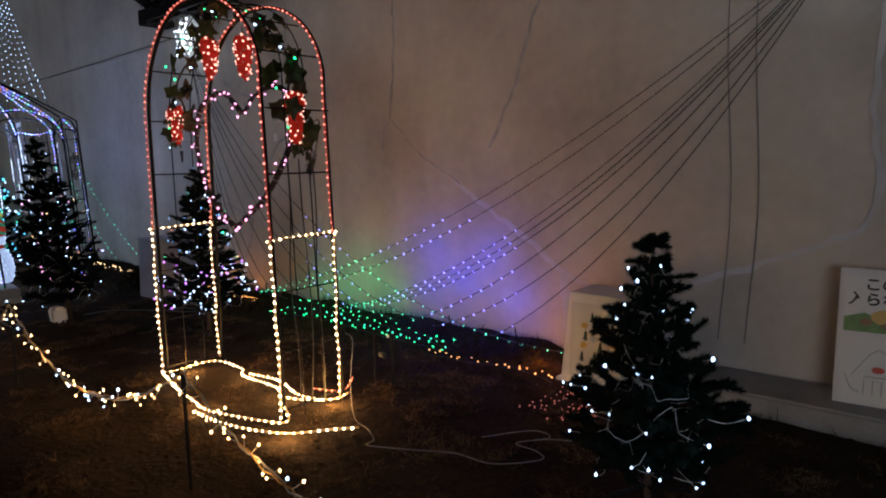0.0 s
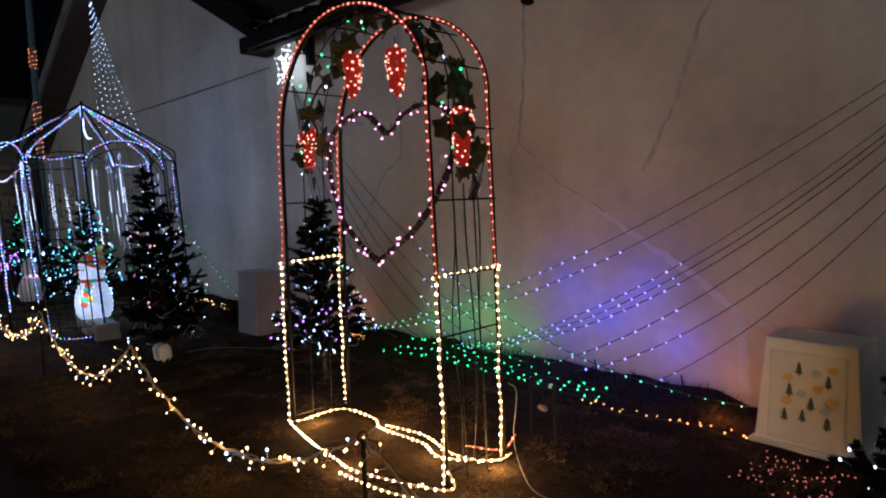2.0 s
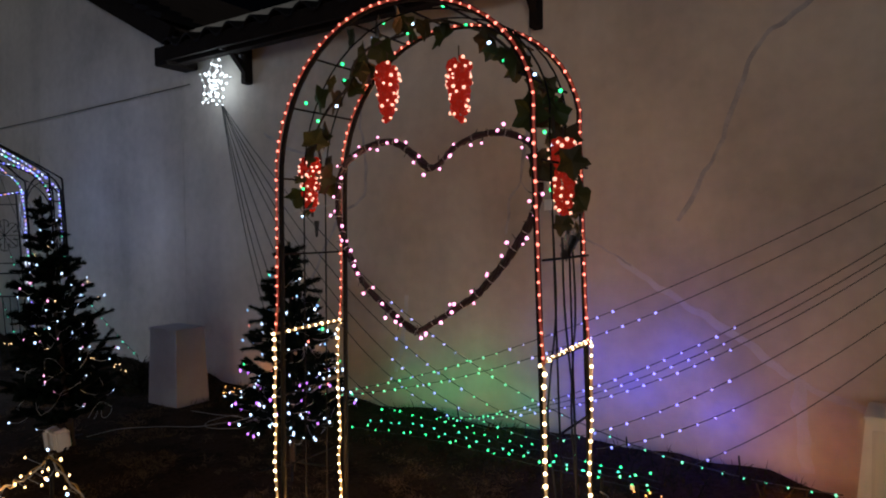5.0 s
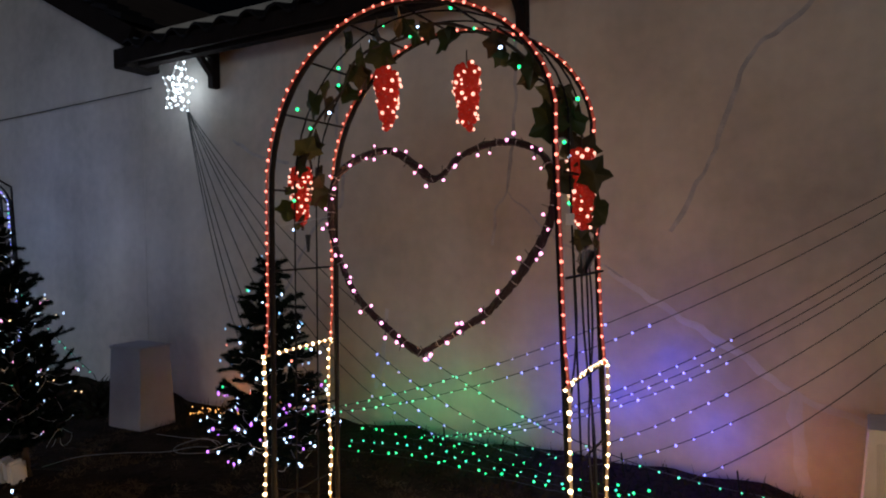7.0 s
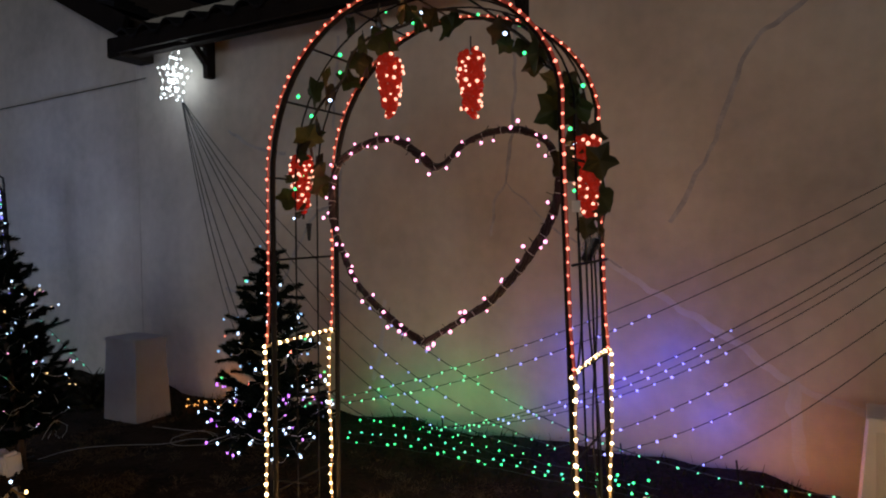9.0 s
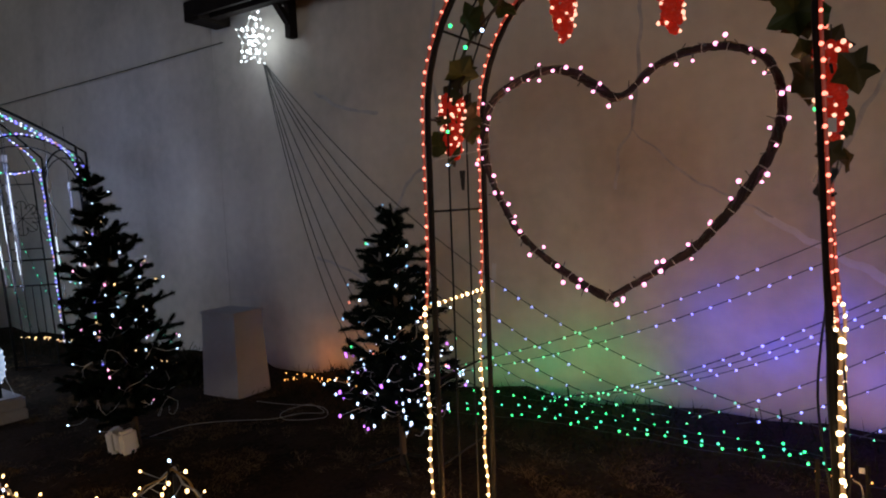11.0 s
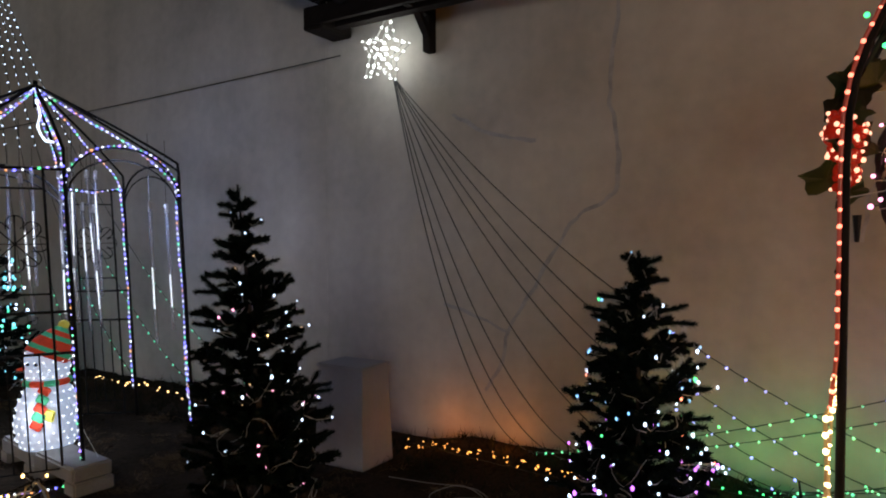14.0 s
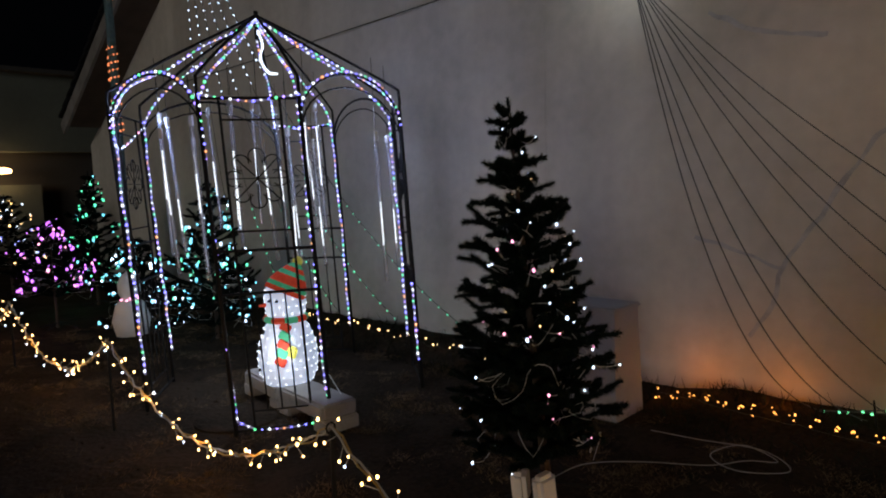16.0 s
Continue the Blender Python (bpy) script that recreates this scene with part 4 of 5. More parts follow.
# ---- metal gazebo ----
GC = Vector((-9.325, 2.505, 0))
EZ, TZ = 1.95, 2.63
gazebo = thing("garden_gazebo", "black wrought iron gazebo hung with rope lights", "gazebo", tuple(GC))
CORNERS = ((-18, 0.94), (-51.5, 0.97), (-107, 0.96), (-148, 0.96), (143, 0.95), (113, 0.97), (70, 0.98), (36, 0.98))
P = [GC + Vector((r * math.cos(radians(a)), r * math.sin(radians(a)), 0)) for a, r in CORNERS]
Z = lambda p, z: Vector((p.x, p.y, z)) + Vector((0.045, 0.08, 0)) * max(0, 1 - z / 1.98)
apex = Z(GC, TZ)
for p in P:
    part("post", Shape().tube([Z(p, 0), Z(p, EZ)], 0.013, 7), BLACK_IRON, gazebo, smooth=True)
    out = (p - GC).normalized()
    rib = bend([Z(p, EZ - 0.04), Z(p, EZ + 0.1), Z(p, EZ + 0.15) - out * 0.04, Z(p, EZ + 0.15).lerp(apex, 0.4), Z(p, EZ + 0.15).lerp(apex, 0.75), apex], 5)
    part("roof_rib", Shape().tube(rib, 0.01, 6), BLACK_IRON, gazebo, smooth=True)
part("finial", Shape().tube([apex - Vector((0, 0, 0.16)), apex + Vector((0, 0, 0.03))], 0.016, 7), BLACK_IRON, gazebo)


def scroll(c, ux, r):
    for k in range(8):
        a0 = k * math.pi / 4
        d = ux * math.cos(a0) + Vector((0, 0, math.sin(a0)))
        e = -ux * math.sin(a0) + Vector((0, 0, math.cos(a0)))
        part("spoke", Shape().tube([c, c + d * r], 0.004, 4), BLACK_IRON, gazebo)
        cc = c + d * r * 0.74 + e * 0.0
        part("petal", Shape().tube([cc + d * r * 0.26 * math.cos(t * 0.5) + e * r * 0.27 * math.sin(t * 0.5) for t in range(-5, 6)], 0.004, 4), BLACK_IRON, gazebo)


for i in (0, 2, 4, 6):
    a, b = P[i], P[i + 1]
    ux = (b - a).normalized()
    L = (b - a).length
    at = lambda f, z: Z(a.lerp(b, f), z)
    for z in (0.03, 0.84, 1.09, EZ):
        part("rail", Shape().tube([at(0, z), at(1, z)], 0.009, 6), BLACK_IRON, gazebo)
    for z in (1.2, 1.83):
        part("rail", Shape().tube([at(0.2, z), at(0.8, z)], 0.006, 5), BLACK_IRON, gazebo)
    for f in (0.2, 0.8):
        part("upright", Shape().tube([at(f, 0.03), at(f, EZ)], 0.008, 6), BLACK_IRON, gazebo)
    for f in (0.35, 0.5, 0.65):
        part("baluster", Shape().tube([at(f, 0.14), at(f, 0.84)], 0.005, 5), BLACK_IRON, gazebo)
    part("rail", Shape().tube([at(0.2, 0.14), at(0.8, 0.14)], 0.005, 5), BLACK_IRON, gazebo)
    scroll(at(0.5, 1.5), ux, 0.17)
arcs = []
for i in (1, 3, 5, 7):
    a, b = P[i], P[(i + 1) % 8]
    arc = [Z(a.lerp(b, 0.5 - 0.5 * math.cos(math.pi * k / 14)), EZ - 0.12 + 0.3 * math.sin(math.pi * k / 14)) for k in range(15)]
    arcs.append(arc)
    part("arch_bar", Shape().tube(arc, 0.009, 6), BLACK_IRON, gazebo)
    low = [Z(GC, 0).lerp(Z(p, p.z - 0.06), 0.985) for p in arc]
    part("arch_bar", Shape().tube([Vector((p.x, p.y, q.z - 0.08)) for p, q in zip(low, arc)], 0.006, 5), BLACK_IRON, gazebo)

# rope lights of mixed colours on the gazebo
random.seed(11)


def mixed_rope(pts, label="clear rope light with violet, green and white bulbs", step=0.042, mix=(L_GAZ_BLUE, L_GAZ_WHITE, L_GAZ_VIOLET, L_GAZ_GREEN, L_GAZ_BLUE, L_GAZ_WHITE, L_GAZ_BLUE, L_GAZ_AMBER, L_GAZ_VIOLET, L_GAZ_WHITE, L_GAZ_BLUE, L_GAZ_GREEN, L_GAZ_WHITE)):
    st = thing("rope_light", label, "rope light", pts[0], "gazebo rope lights")
    part("tube", Shape().tube(pts, 0.006, 5), ROPE_BLUE, st)
    sets = {}
    for i, p in enumerate(spread(pts, step)):
        sets.setdefault(mix[i % len(mix)], []).append(p + Vector((0.004, -0.004, 0)))
    for m, q in sets.items():
        bulbs(st, q, 0.0102, m)


for p in P:
    out = (p - GC).normalized()
    mixed_rope(bend([Z(p, EZ + 0.0) - out * 0.03] + [Z(p, EZ + 0.09).lerp(apex, f) + Vector((rng(-0.02, 0.02), rng(-0.02, 0.02), rng(-0.05, -0.015))) for f in (0.15, 0.4, 0.65, 0.9)] + [apex - Vector((0, 0, 0.02))], 5))
for p in (P[0], P[1], P[2], P[3], P[5], P[6]):
    end = 0.08 if p in (P[0], P[1]) else 0.25
    side = (GC - p).normalized() * 0.025 + Vector((0.012, -0.012, 0))
    mixed_rope([Z(p, EZ - (EZ - end) * k / 12) + side + Vector((rng(-0.008, 0.008), rng(-0.008, 0.008), 0)) for k in range(13)])
mixed_rope([Z(P[0], 0.1), Z(P[0].lerp(P[1], 0.2), 0.03), Z(P[0].lerp(P[1], 0.5), 0.0 + 0.02), Z(P[0].lerp(P[1], 0.8), 0.03), Z(P[1], 0.1)])
for arc in (arcs[0], arcs[3]):
    mixed_rope([p + Vector((0, 0, 0.012)) for p in arc])
for i in (0, 4):
    mixed_rope([Z(P[i], EZ + 0.02), Z(P[i].lerp(P[i + 1], 0.5), EZ - 0.02), Z(P[i + 1], EZ + 0.02)])
mixed_rope(bend([Z(P[3], 1.9), Z(P[3], 1.85) + Vector((0.1, -0.2, -0.1)), Z(P[2], 1.84)], 6), mix=(L_WHITE, L_PINK, L_WHITE))
mixed_rope(bend([apex + Vector((0.05, -0.02, -0.12)), apex + Vector((0.1, -0.02, -0.22)), apex + Vector((0.03, 0, -0.3)), apex + Vector((0.12, 0, -0.4)), apex + Vector((0.2, 0.02, -0.42))], 6), "bunched white rope light under the gazebo top", 0.02, (L_GAZ_WHITE, L_WHITE))
mixed_rope([Z(P[7], 0.75 - 0.06 * k) + Vector((0.01 * (k % 2), -0.02, 0)) for k in range(10)])

for a in (20, 140, 260):
    lamp_at(gazebo, GC + Vector((0.75 * math.cos(radians(a)), 0.75 * math.sin(radians(a)), 1.9)), 8.5, (0.38, 0.52, 1))
lamp_at(gazebo, GC + Vector((-0.3, -0.3, 0.6)), 7.0, (0.6, 0.72, 1))

# meteor tubes hanging inside
random.seed(4)
for k in range(20):
    a, r = k * 2.399, (0.3 + 0.62 * ((k * 0.37) % 1))
    p = GC + Vector((r * math.cos(a), r * math.sin(a), 0))
    top, ln = rng(1.72, 2.05), rng(0.82, 0.95)
    tilt = Vector((rng(-0.03, 0.03), rng(-0.03, 0.03), 0))
    at = lambda z: Z(p, z) + tilt * (top - z)
    t = thing("meteor_tube_light", "clear hanging tube light with a falling white glow", "tube light", tuple(Z(p, top)), "meteor tube lights")
    part("tube", Shape().tube([at(top), at(top - ln), at(top - ln - 0.03)], 0.014, 8), TUBE, t, smooth=True)
    lo = top - ln + 0.03 + rng(0, 0.4)
    hi = min(top - 0.04, lo + rng(0.22, 0.46))
    for i in range(int((hi - lo) / 0.016)):
        bulb(t, at(lo + 0.016 * i) + Vector((0, -0.004, 0)), 0.0054, L_METEOR, 1, "led", 1.3)
    part("board", Shape().tube([at(top - ln + 0.02), at(top)], 0.0035, 4), WIRE_CLEAR, t)
    part("cap", Shape().tube([at(top - 0.01), at(top + 0.05)], 0.016, 7), WIRE_CLEAR, t)
    part("hanger", Shape().tube([Z(p, top + 0.05), Z(p, EZ + 0.3)], 0.002, 4), WIRE_DARK, t)

# ---- snowman on its blocks ----
SX, SY, SZ = -8.93, 2.36, 0.15
s = Shape()
prof = [(0.02, 0), (0.15, 0.01), (0.185, 0.08), (0.195, 0.17), (0.185, 0.27), (0.15, 0.37), (0.112, 0.43), (0.125, 0.48), (0.137, 0.54), (0.13, 0.62), (0.1, 0.68), (0.04, 0.72), (0.01, 0.725)]
snow = solid("snowman_light", s.lathe(prof, 28, (SX, SY, SZ)), SNOW, "glowing frosted white snowman figure with striped hat and scarf", "snowman", smooth=True)
snow.name = "snowman_light"


def snow_r(z):
    for (r0, z0), (r1, z1) in zip(prof, prof[1:]):
        if z0 <= z <= z1:
            return r0 + (r1 - r0) * (z - z0) / (z1 - z0)
    return 0.02


dots = Shape()
for j in range(13):
    z = 0.03 + 0.05 * j
    r = snow_r(z)
    n = int(2 * math.pi * r / 0.055)
    for k in range(n):
        a = 2 * math.pi * (k + 0.5 * (j % 2)) / n
        dots.ball((SX + (r + 0.002) * math.cos(a), SY + (r + 0.002) * math.sin(a), SZ + z), 0.0058, (1, 1, 1), 1)
part("led_dots", dots, L_SNOW, snow, kind="stuff")
view = Vector((0.83, -0.55, 0)).normalized()
sideways = Vector((0.55, 0.83, 0))
axis = (sideways.normalized() * 0.42 + Vector((0, 0, 0.9)) - view * 0.12).normalized()
brim = Vector((SX, SY, SZ + 0.6))
stripes = ((0.142, CLOTH_RED), (0.138, CLOTH_GREEN), (0.13, CLOTH_RED), (0.117, CLOTH_RED), (0.1, CLOTH_GREEN), (0.08, CLOTH_RED), (0.058, CLOTH_GREEN))
for k, (r, m) in enumerate(stripes):
    r2 = stripes[k + 1][0] if k + 1 < len(stripes) else 0.03
    part("hat_stripe", Shape().tube([brim + axis * 0.03 * k, brim + axis * 0.03 * (k + 1.02)], r, 22, taper=r2), m, snow)
tip = brim + axis * 0.225
part("pompom", Shape().ball(tip, 0.036, sub=2), CLOTH_YELLOW, snow, smooth=True)
for k in range(10):
    a0 = k * 2 * math.pi / 10
    arc = [Vector((SX + (snow_r(0.44) + 0.012) * math.cos(a0 + t * 0.157), SY + (snow_r(0.44) + 0.012) * math.sin(a0 + t * 0.157), SZ + 0.44)) for t in range(5)]
    part("scarf_stripe", Shape().tube(arc, 0.022, 7), CLOTH_GREEN if k % 2 else CLOTH_RED, snow, smooth=True)
for k in range(5):
    z = 0.4 - 0.052 * k
    c = Vector((SX, SY, SZ + z)) + (view * 0.93 - sideways * (0.02 + 0.045 * k)).normalized() * (snow_r(z) + 0.008)
    part("scarf_stripe", Shape().box((0, 0, 0), (0.075, 0.02, 0.056), m=Matrix.Translation(c) @ pose(0, 0, 0, -8, 28, 34), bevel=0.006), CLOTH_RED if k % 2 == 0 else CLOTH_GREEN, snow)
c = Vector((SX, SY, SZ + 0.25)) + (view + sideways * 0.12).normalized() * (snow_r(0.25) + 0.006)
part("mitten", Shape().box((0, 0, 0), (0.085, 0.02, 0.08), m=Matrix.Translation(c) @ pose(0, 0, 0, 0, 15, 34), bevel=0.009), CLOTH_YELLOW, snow)
for z, off in ((0.57, -0.55), (0.57, 0.1)):
    c = Vector((SX, SY, SZ + z)) + (view - sideways * (0.5 - off)).normalized() * snow_r(z)
    part("eye", Shape().ball(c, 0.014, sub=1), PLASTIC, snow)
c = Vector((SX, SY, SZ + 0.54)) - sideways * snow_r(0.54) * 0.9 + view * 0.06
part("nose", Shape().tube([c, c - sideways * 0.04 + view * 0.02], 0.016, 7, taper=0.006), CLOTH_RED, snow)
for z in (0.36, 0.26, 0.12):
    c = Vector((SX, SY, SZ + z)) - sideways * snow_r(z) * 0.93 + view * snow_r(z) * 0.34
    part("button", Shape().ball(c, 0.018, sub=1), PLASTIC, snow)
for k, (x, y, tn) in enumerate(((-9.1, 2.36, -8), (-8.55, 2.31, -5))):
    s = Shape().box((0, 0, 0), (0.54, 0.24, 0.1), m=pose(x, y, 0.12, 0, 0, tn), bevel=0.015)
    for e in (-0.22, 0.22):
        s.box((0, 0, 0), (0.14, 0.24, 0.09), m=pose(x, y, 0.035, 0, 0, tn) @ pose(e, 0, 0), bevel=0.01)
    solid("concrete_block", s, CONCRETE, "grey concrete kerb block under the snowman", "block", group="kerb blocks")
for e in (0.55, -0.35):
    solid("guy_cord", Shape().tube([(SX + e * 0.3, SY + 0.05, SZ + 0.3), (SX + e, SY + 0.02, 0.16)], 0.002, 4), WIRE_WHITE, "thin white guy cord of the snowman", "cord")
manhole = solid("round_mat", Shape().lathe([(0.26, 0), (0.26, 0.02), (0.24, 0.025)], 28, (-8.95, 1.98, -0.005)), SOIL, "dark round disc on the soil under the gazebo", "disc")

lamp_at(snow, (SX + 0.22, SY - 0.2, 0.42), 1.8, (0.7, 0.8, 1))
lamp_at(snow, (SX - 0.25, SY + 0.15, 0.42), 1.4, (0.7, 0.8, 1))

# small lit figure behind
FX, FY = -11.6, 2.35
fig = solid("figure_light", Shape().lathe([(0.02, 0.1), (0.14, 0.11), (0.17, 0.25), (0.13, 0.4), (0.07, 0.46), (0.1, 0.52), (0.1, 0.6), (0.06, 0.68), (0.01, 0.72)], 18, (FX, FY, 0)), WHITE_BOX, "small glowing figure beside the firs", "light figure", smooth=True)
fd = Shape()
random.seed(9)
for k in range(70):
    z = rng(0.12, 0.68)
    a = rng(0, 6.28)
    fd.ball((FX + 0.15 * math.cos(a) * (1 - z), FY + 0.15 * math.sin(a) * (1 - z), z), 0.014, (1, 1, 1), 0)
part("led_dots", fd, L_PINK, fig, kind="stuff")

# ---- garland fence along the path ----
FENCE_Y = 1.39
stakes = [-0.55, -2.74, -5.06, -7.12, -9.37, -11.65, -13.9]
for x in stakes:
    st = thing("fence_stake", "thin dark metal stake holding the light garland", "stake", (x, FENCE_Y, 0), "garland stakes")
    part("rod", Shape().tube([(x, FENCE_Y, -0.02), (x + 0.005, FENCE_Y, 0.55)], 0.009, 6), BLACK_IRON, st)
    part("hook", Shape().tube([(x, FENCE_Y + 0.02 * math.sin(t), 0.56 + 0.02 * math.cos(t)) for t in [k * 0.6 for k in range(11)]], 0.004, 5), BLACK_IRON, st)
random.seed(21)
GOLD = mat("gold_tinsel", (0.5, 0.33, 0.1), rough=0.4, metal=0.4, vary=0.3, scale=30)
for a, b in zip(stakes, stakes[1:]):
    gl = thing("light_garland", "sagging garland of warm white bulbs between stakes", "garland", (a, FENCE_Y, 0.55), "fence garlands")
    line = sag((a, FENCE_Y, 0.56), (b, FENCE_Y, 0.56), 0.34, 40)
    part("wire", Shape().tube([p + Vector((rng(-0.01, 0.01), rng(-0.01, 0.01), rng(-0.01, 0.01))) for p in line], 0.004, 4), WIRE_CLEAR, gl)
    part("wire", Shape().tube([p + Vector((rng(-0.012, 0.012), rng(-0.012, 0.012), rng(-0.015, 0.015))) for p in line], 0.004, 4), GOLD, gl)
    stems = Shape()
    for p in spread(line, 0.045):
        off = Vector((rng(-0.05, 0.05), rng(-0.05, 0.05), rng(-0.055, 0.04)))
        stems.tube([p, p + off * 0.9], 0.0016, 3)
        bulb(gl, p + off, 0.0062, L_WARM if random.random() < 0.82 else L_WHITE, tall=1.4)
    part("bulb_stem", stems, WIRE_CLEAR, gl, kind="stuff")
    for f in (10, 20, 30):
        lamp_at(gl, line[f] + Vector((0, 0, 0.02)), 0.95, WARM)

# ---- pedestal, poster box, signboard, ledge ----
ped = thing("pedestal", "white pedestal box draped in clear plastic by the wall", "pedestal", (-7.3, 3.56, 0))
s = Shape()
v = [(-7.495, 3.375, 0), (-7.08, 3.375, 0), (-7.08, 3.705, 0), (-7.495, 3.705, 0), (-7.48, 3.4, 0.66), (-7.1, 3.4, 0.66), (-7.1, 3.68, 0.66), (-7.48, 3.68, 0.66)]
s.add(v, [(0, 3, 2, 1), (4, 5, 6, 7), (0, 1, 5, 4), (1, 2, 6, 5), (2, 3, 7, 6), (3, 0, 4, 7)])
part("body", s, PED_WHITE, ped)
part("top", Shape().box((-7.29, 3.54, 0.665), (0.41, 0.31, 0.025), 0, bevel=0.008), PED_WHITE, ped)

BXM = pose(-1.88, 3.9, -0.01, 0, 0, -3)
box = thing("poster_box", "white box with a winter tree poster on its face", "box", (-1.9, 3.9, 0.0))
s = Shape()
w0, w1, d0, d1, h = 0.27, 0.225, 0.2, 0.16, 0.6
v = [(-w0, -d0, 0), (w0, -d0, 0), (w0, d0, 0), (-w0, d0, 0), (-w1, -d1, h), (w1, -d1, h), (w1, d1, h), (-w1, d1, h)]
s.add([BXM @ Vector(p) for p in v], [(0, 3, 2, 1), (4, 5, 6, 7), (0, 1, 5, 4), (1, 2, 6, 5), (2, 3, 7, 6), (3, 0, 4, 7)])
part("body", s, WHITE_BOX, box)
part("base", Shape().box((0, 0, 0), (0.6, 0.44, 0.05), m=BXM @ pose(0, 0, 0.015), bevel=0.01), WHITE_BOX, box)
part("lid", Shape().box((0, 0, 0), (0.462, 0.332, 0.018), m=BXM @ pose(0, 0, h + 0.005), bevel=0.006), WHITE_BOX, box)
FACE = BXM @ pose(0, -0.187, 0.31, 90 - 3.8, 0, 0)
poster = part("poster", Shape().box((0, 0, 0), (0.36, 0.46, 0.004), m=FACE), PAPER, box)


def tree_icon(cx, cy, k):
    s = Shape()
    for j in range(3):
        y = cy - 0.02 * k + 0.017 * k * j
        wd = (0.021 - 0.005 * j) * k
        s.add([FACE @ Vector(q) for q in ((cx - wd, y, 0.005), (cx + wd, y, 0.005), (cx, y + 0.027 * k, 0.005))], [(0, 1, 2)])
    s.add([FACE @ Vector(q) for q in ((cx - 0.004, cy - 0.032 * k, 0.005), (cx + 0.004, cy - 0.032 * k, 0.005), (cx + 0.004, cy - 0.018 * k, 0.005), (cx - 0.004, cy - 0.018 * k, 0.005))], [(0, 1, 2, 3)])
    return s


for cx, cy in ((-0.045, 0.15), (0.1, 0.1), (-0.09, 0.03), (0.02, -0.03), (0.1, -0.12), (-0.02, -0.1), (-0.11, -0.11)):
    part("tree_print", tree_icon(cx, cy, 1.1), DARK_GREEN, poster)
for cx, cy, m in ((-0.1, 0.1, YELLOW), (0.12, 0.17, YELLOW), (0.05, 0.06, YELLOW), (-0.1, -0.03, YELLOW), (0.12, 0.0, YELLOW), (0.04, 0.14, BLUE_PAPER), (-0.03, 0.02, BLUE_PAPER), (0.09, -0.05, BLUE_PAPER)):
    part("print_patch", Shape().add([FACE @ Vector((cx + 0.04 * math.cos(k * 0.7) * (0.7 + 0.3 * math.sin(3 * k)), cy + 0.022 * math.sin(k * 0.7), 0.0035)) for k in range(9)], [tuple(range(9))]), m, poster)
part("sleeve", Shape().box((0, 0, 0), (0.39, 0.49, 0.002), m=FACE @ pose(0, 0, 0.012)), SLEEVE, box)

SM = pose(-0.33, 4.05, 0.485, 84, 0, 4)
sign = thing("signboard", "white hand-drawn signboard in a clear sleeve leaning on the wall", "sign", (-0.36, 4.05, 0.13))
part("board", Shape().box((0, 0, 0), (0.6, 0.74, 0.02), m=SM, bevel=0.004), WHITE_BOX, sign)
sheet = part("upper_sheet", Shape().box((0, 0, 0), (0.54, 0.3, 0.003), m=SM @ pose(0, 0.18, 0.013)), PAPER, sign)
low_sheet = part("lower_sheet", Shape().box((0, 0, 0), (0.54, 0.34, 0.003), m=SM @ pose(0, -0.17, 0.013)), PAPER, sign)
part("painted_grass", Shape().add([SM @ Vector(q) for q in [(-0.27, 0.035, 0.016), (0.27, 0.035, 0.016), (0.27, 0.1, 0.016), (0.1, 0.13, 0.016), (-0.05, 0.09, 0.016), (-0.18, 0.14, 0.016), (-0.27, 0.11, 0.016)]], [tuple(range(7))]), GREEN_PAPER, sheet)
for cx, cy, r, m in ((-0.08, 0.12, 0.07, YELLOW), (-0.08, 0.075, 0.025, BROWN_PAPER), (0.16, 0.12, 0.06, YELLOW), (-0.17, 0.09, 0.03, BROWN_PAPER), (-0.1, -0.16, 0.03, RED_PAINT)):
    part("painted_shape", Shape().add([SM @ Vector((cx + r * math.cos(k * 0.5236), cy + 0.6 * r * math.sin(k * 0.5236), 0.0175 if r > 0.05 else 0.019)) for k in range(12)], [tuple(range(12))]), m, sheet if cy > 0 else low_sheet)
for pts in ([(-0.22, -0.2), (-0.14, -0.08), (-0.1, -0.05), (-0.06, -0.08), (0.02, -0.2)], [(-0.16, -0.3), (-0.16, -0.2), (-0.04, -0.2), (-0.04, -0.3)], [(-0.12, -0.3), (-0.12, -0.22), (-0.08, -0.22), (-0.08, -0.3)], [(0.02, -0.26), (0.06, -0.18), (0.12, -0.14), (0.2, -0.2)], [(-0.25, -0.2), (-0.22, -0.27), (-0.18, -0.29)]):
    part("ink_line", Shape().tube([SM @ Vector((x, y, 0.016)) for x, y in pts], 0.0028, 4), INK_GREY, low_sheet)


def lettering(text, size, m, parent):
    cu = bpy.data.curves.new("lettering", "FONT")
    cu.body, cu.size, cu.extrude = text, size, 0.0005
    cu.align_x, cu.offset = "LEFT", 0.0022
    tmp = bpy.data.objects.new("tmp", cu)
    scene.collection.objects.link(tmp)
    bpy.context.view_layer.update()
    me = bpy.data.meshes.new_from_object(tmp)
    bpy.data.objects.remove(tmp)
    me.transform(m)
    me.materials.clear()
    me.materials.append(INK)
    ob = new("lettering", me)
    ob.parent = parent
    ob.data.transform(Matrix.Translation(-parent.location - (parent.parent.location if parent.parent else Vector())))
    return ob


lettering("この", 0.075, SM @ pose(-0.185, 0.265, 0.0165), sheet)
lettering("入らな", 0.075, SM @ pose(-0.255, 0.185, 0.0205), sheet)
part("sleeve", Shape().box((0, 0, 0), (0.6, 0.74, 0.002), m=SM @ pose(0, 0, 0.028)), SLEEVE, sign)

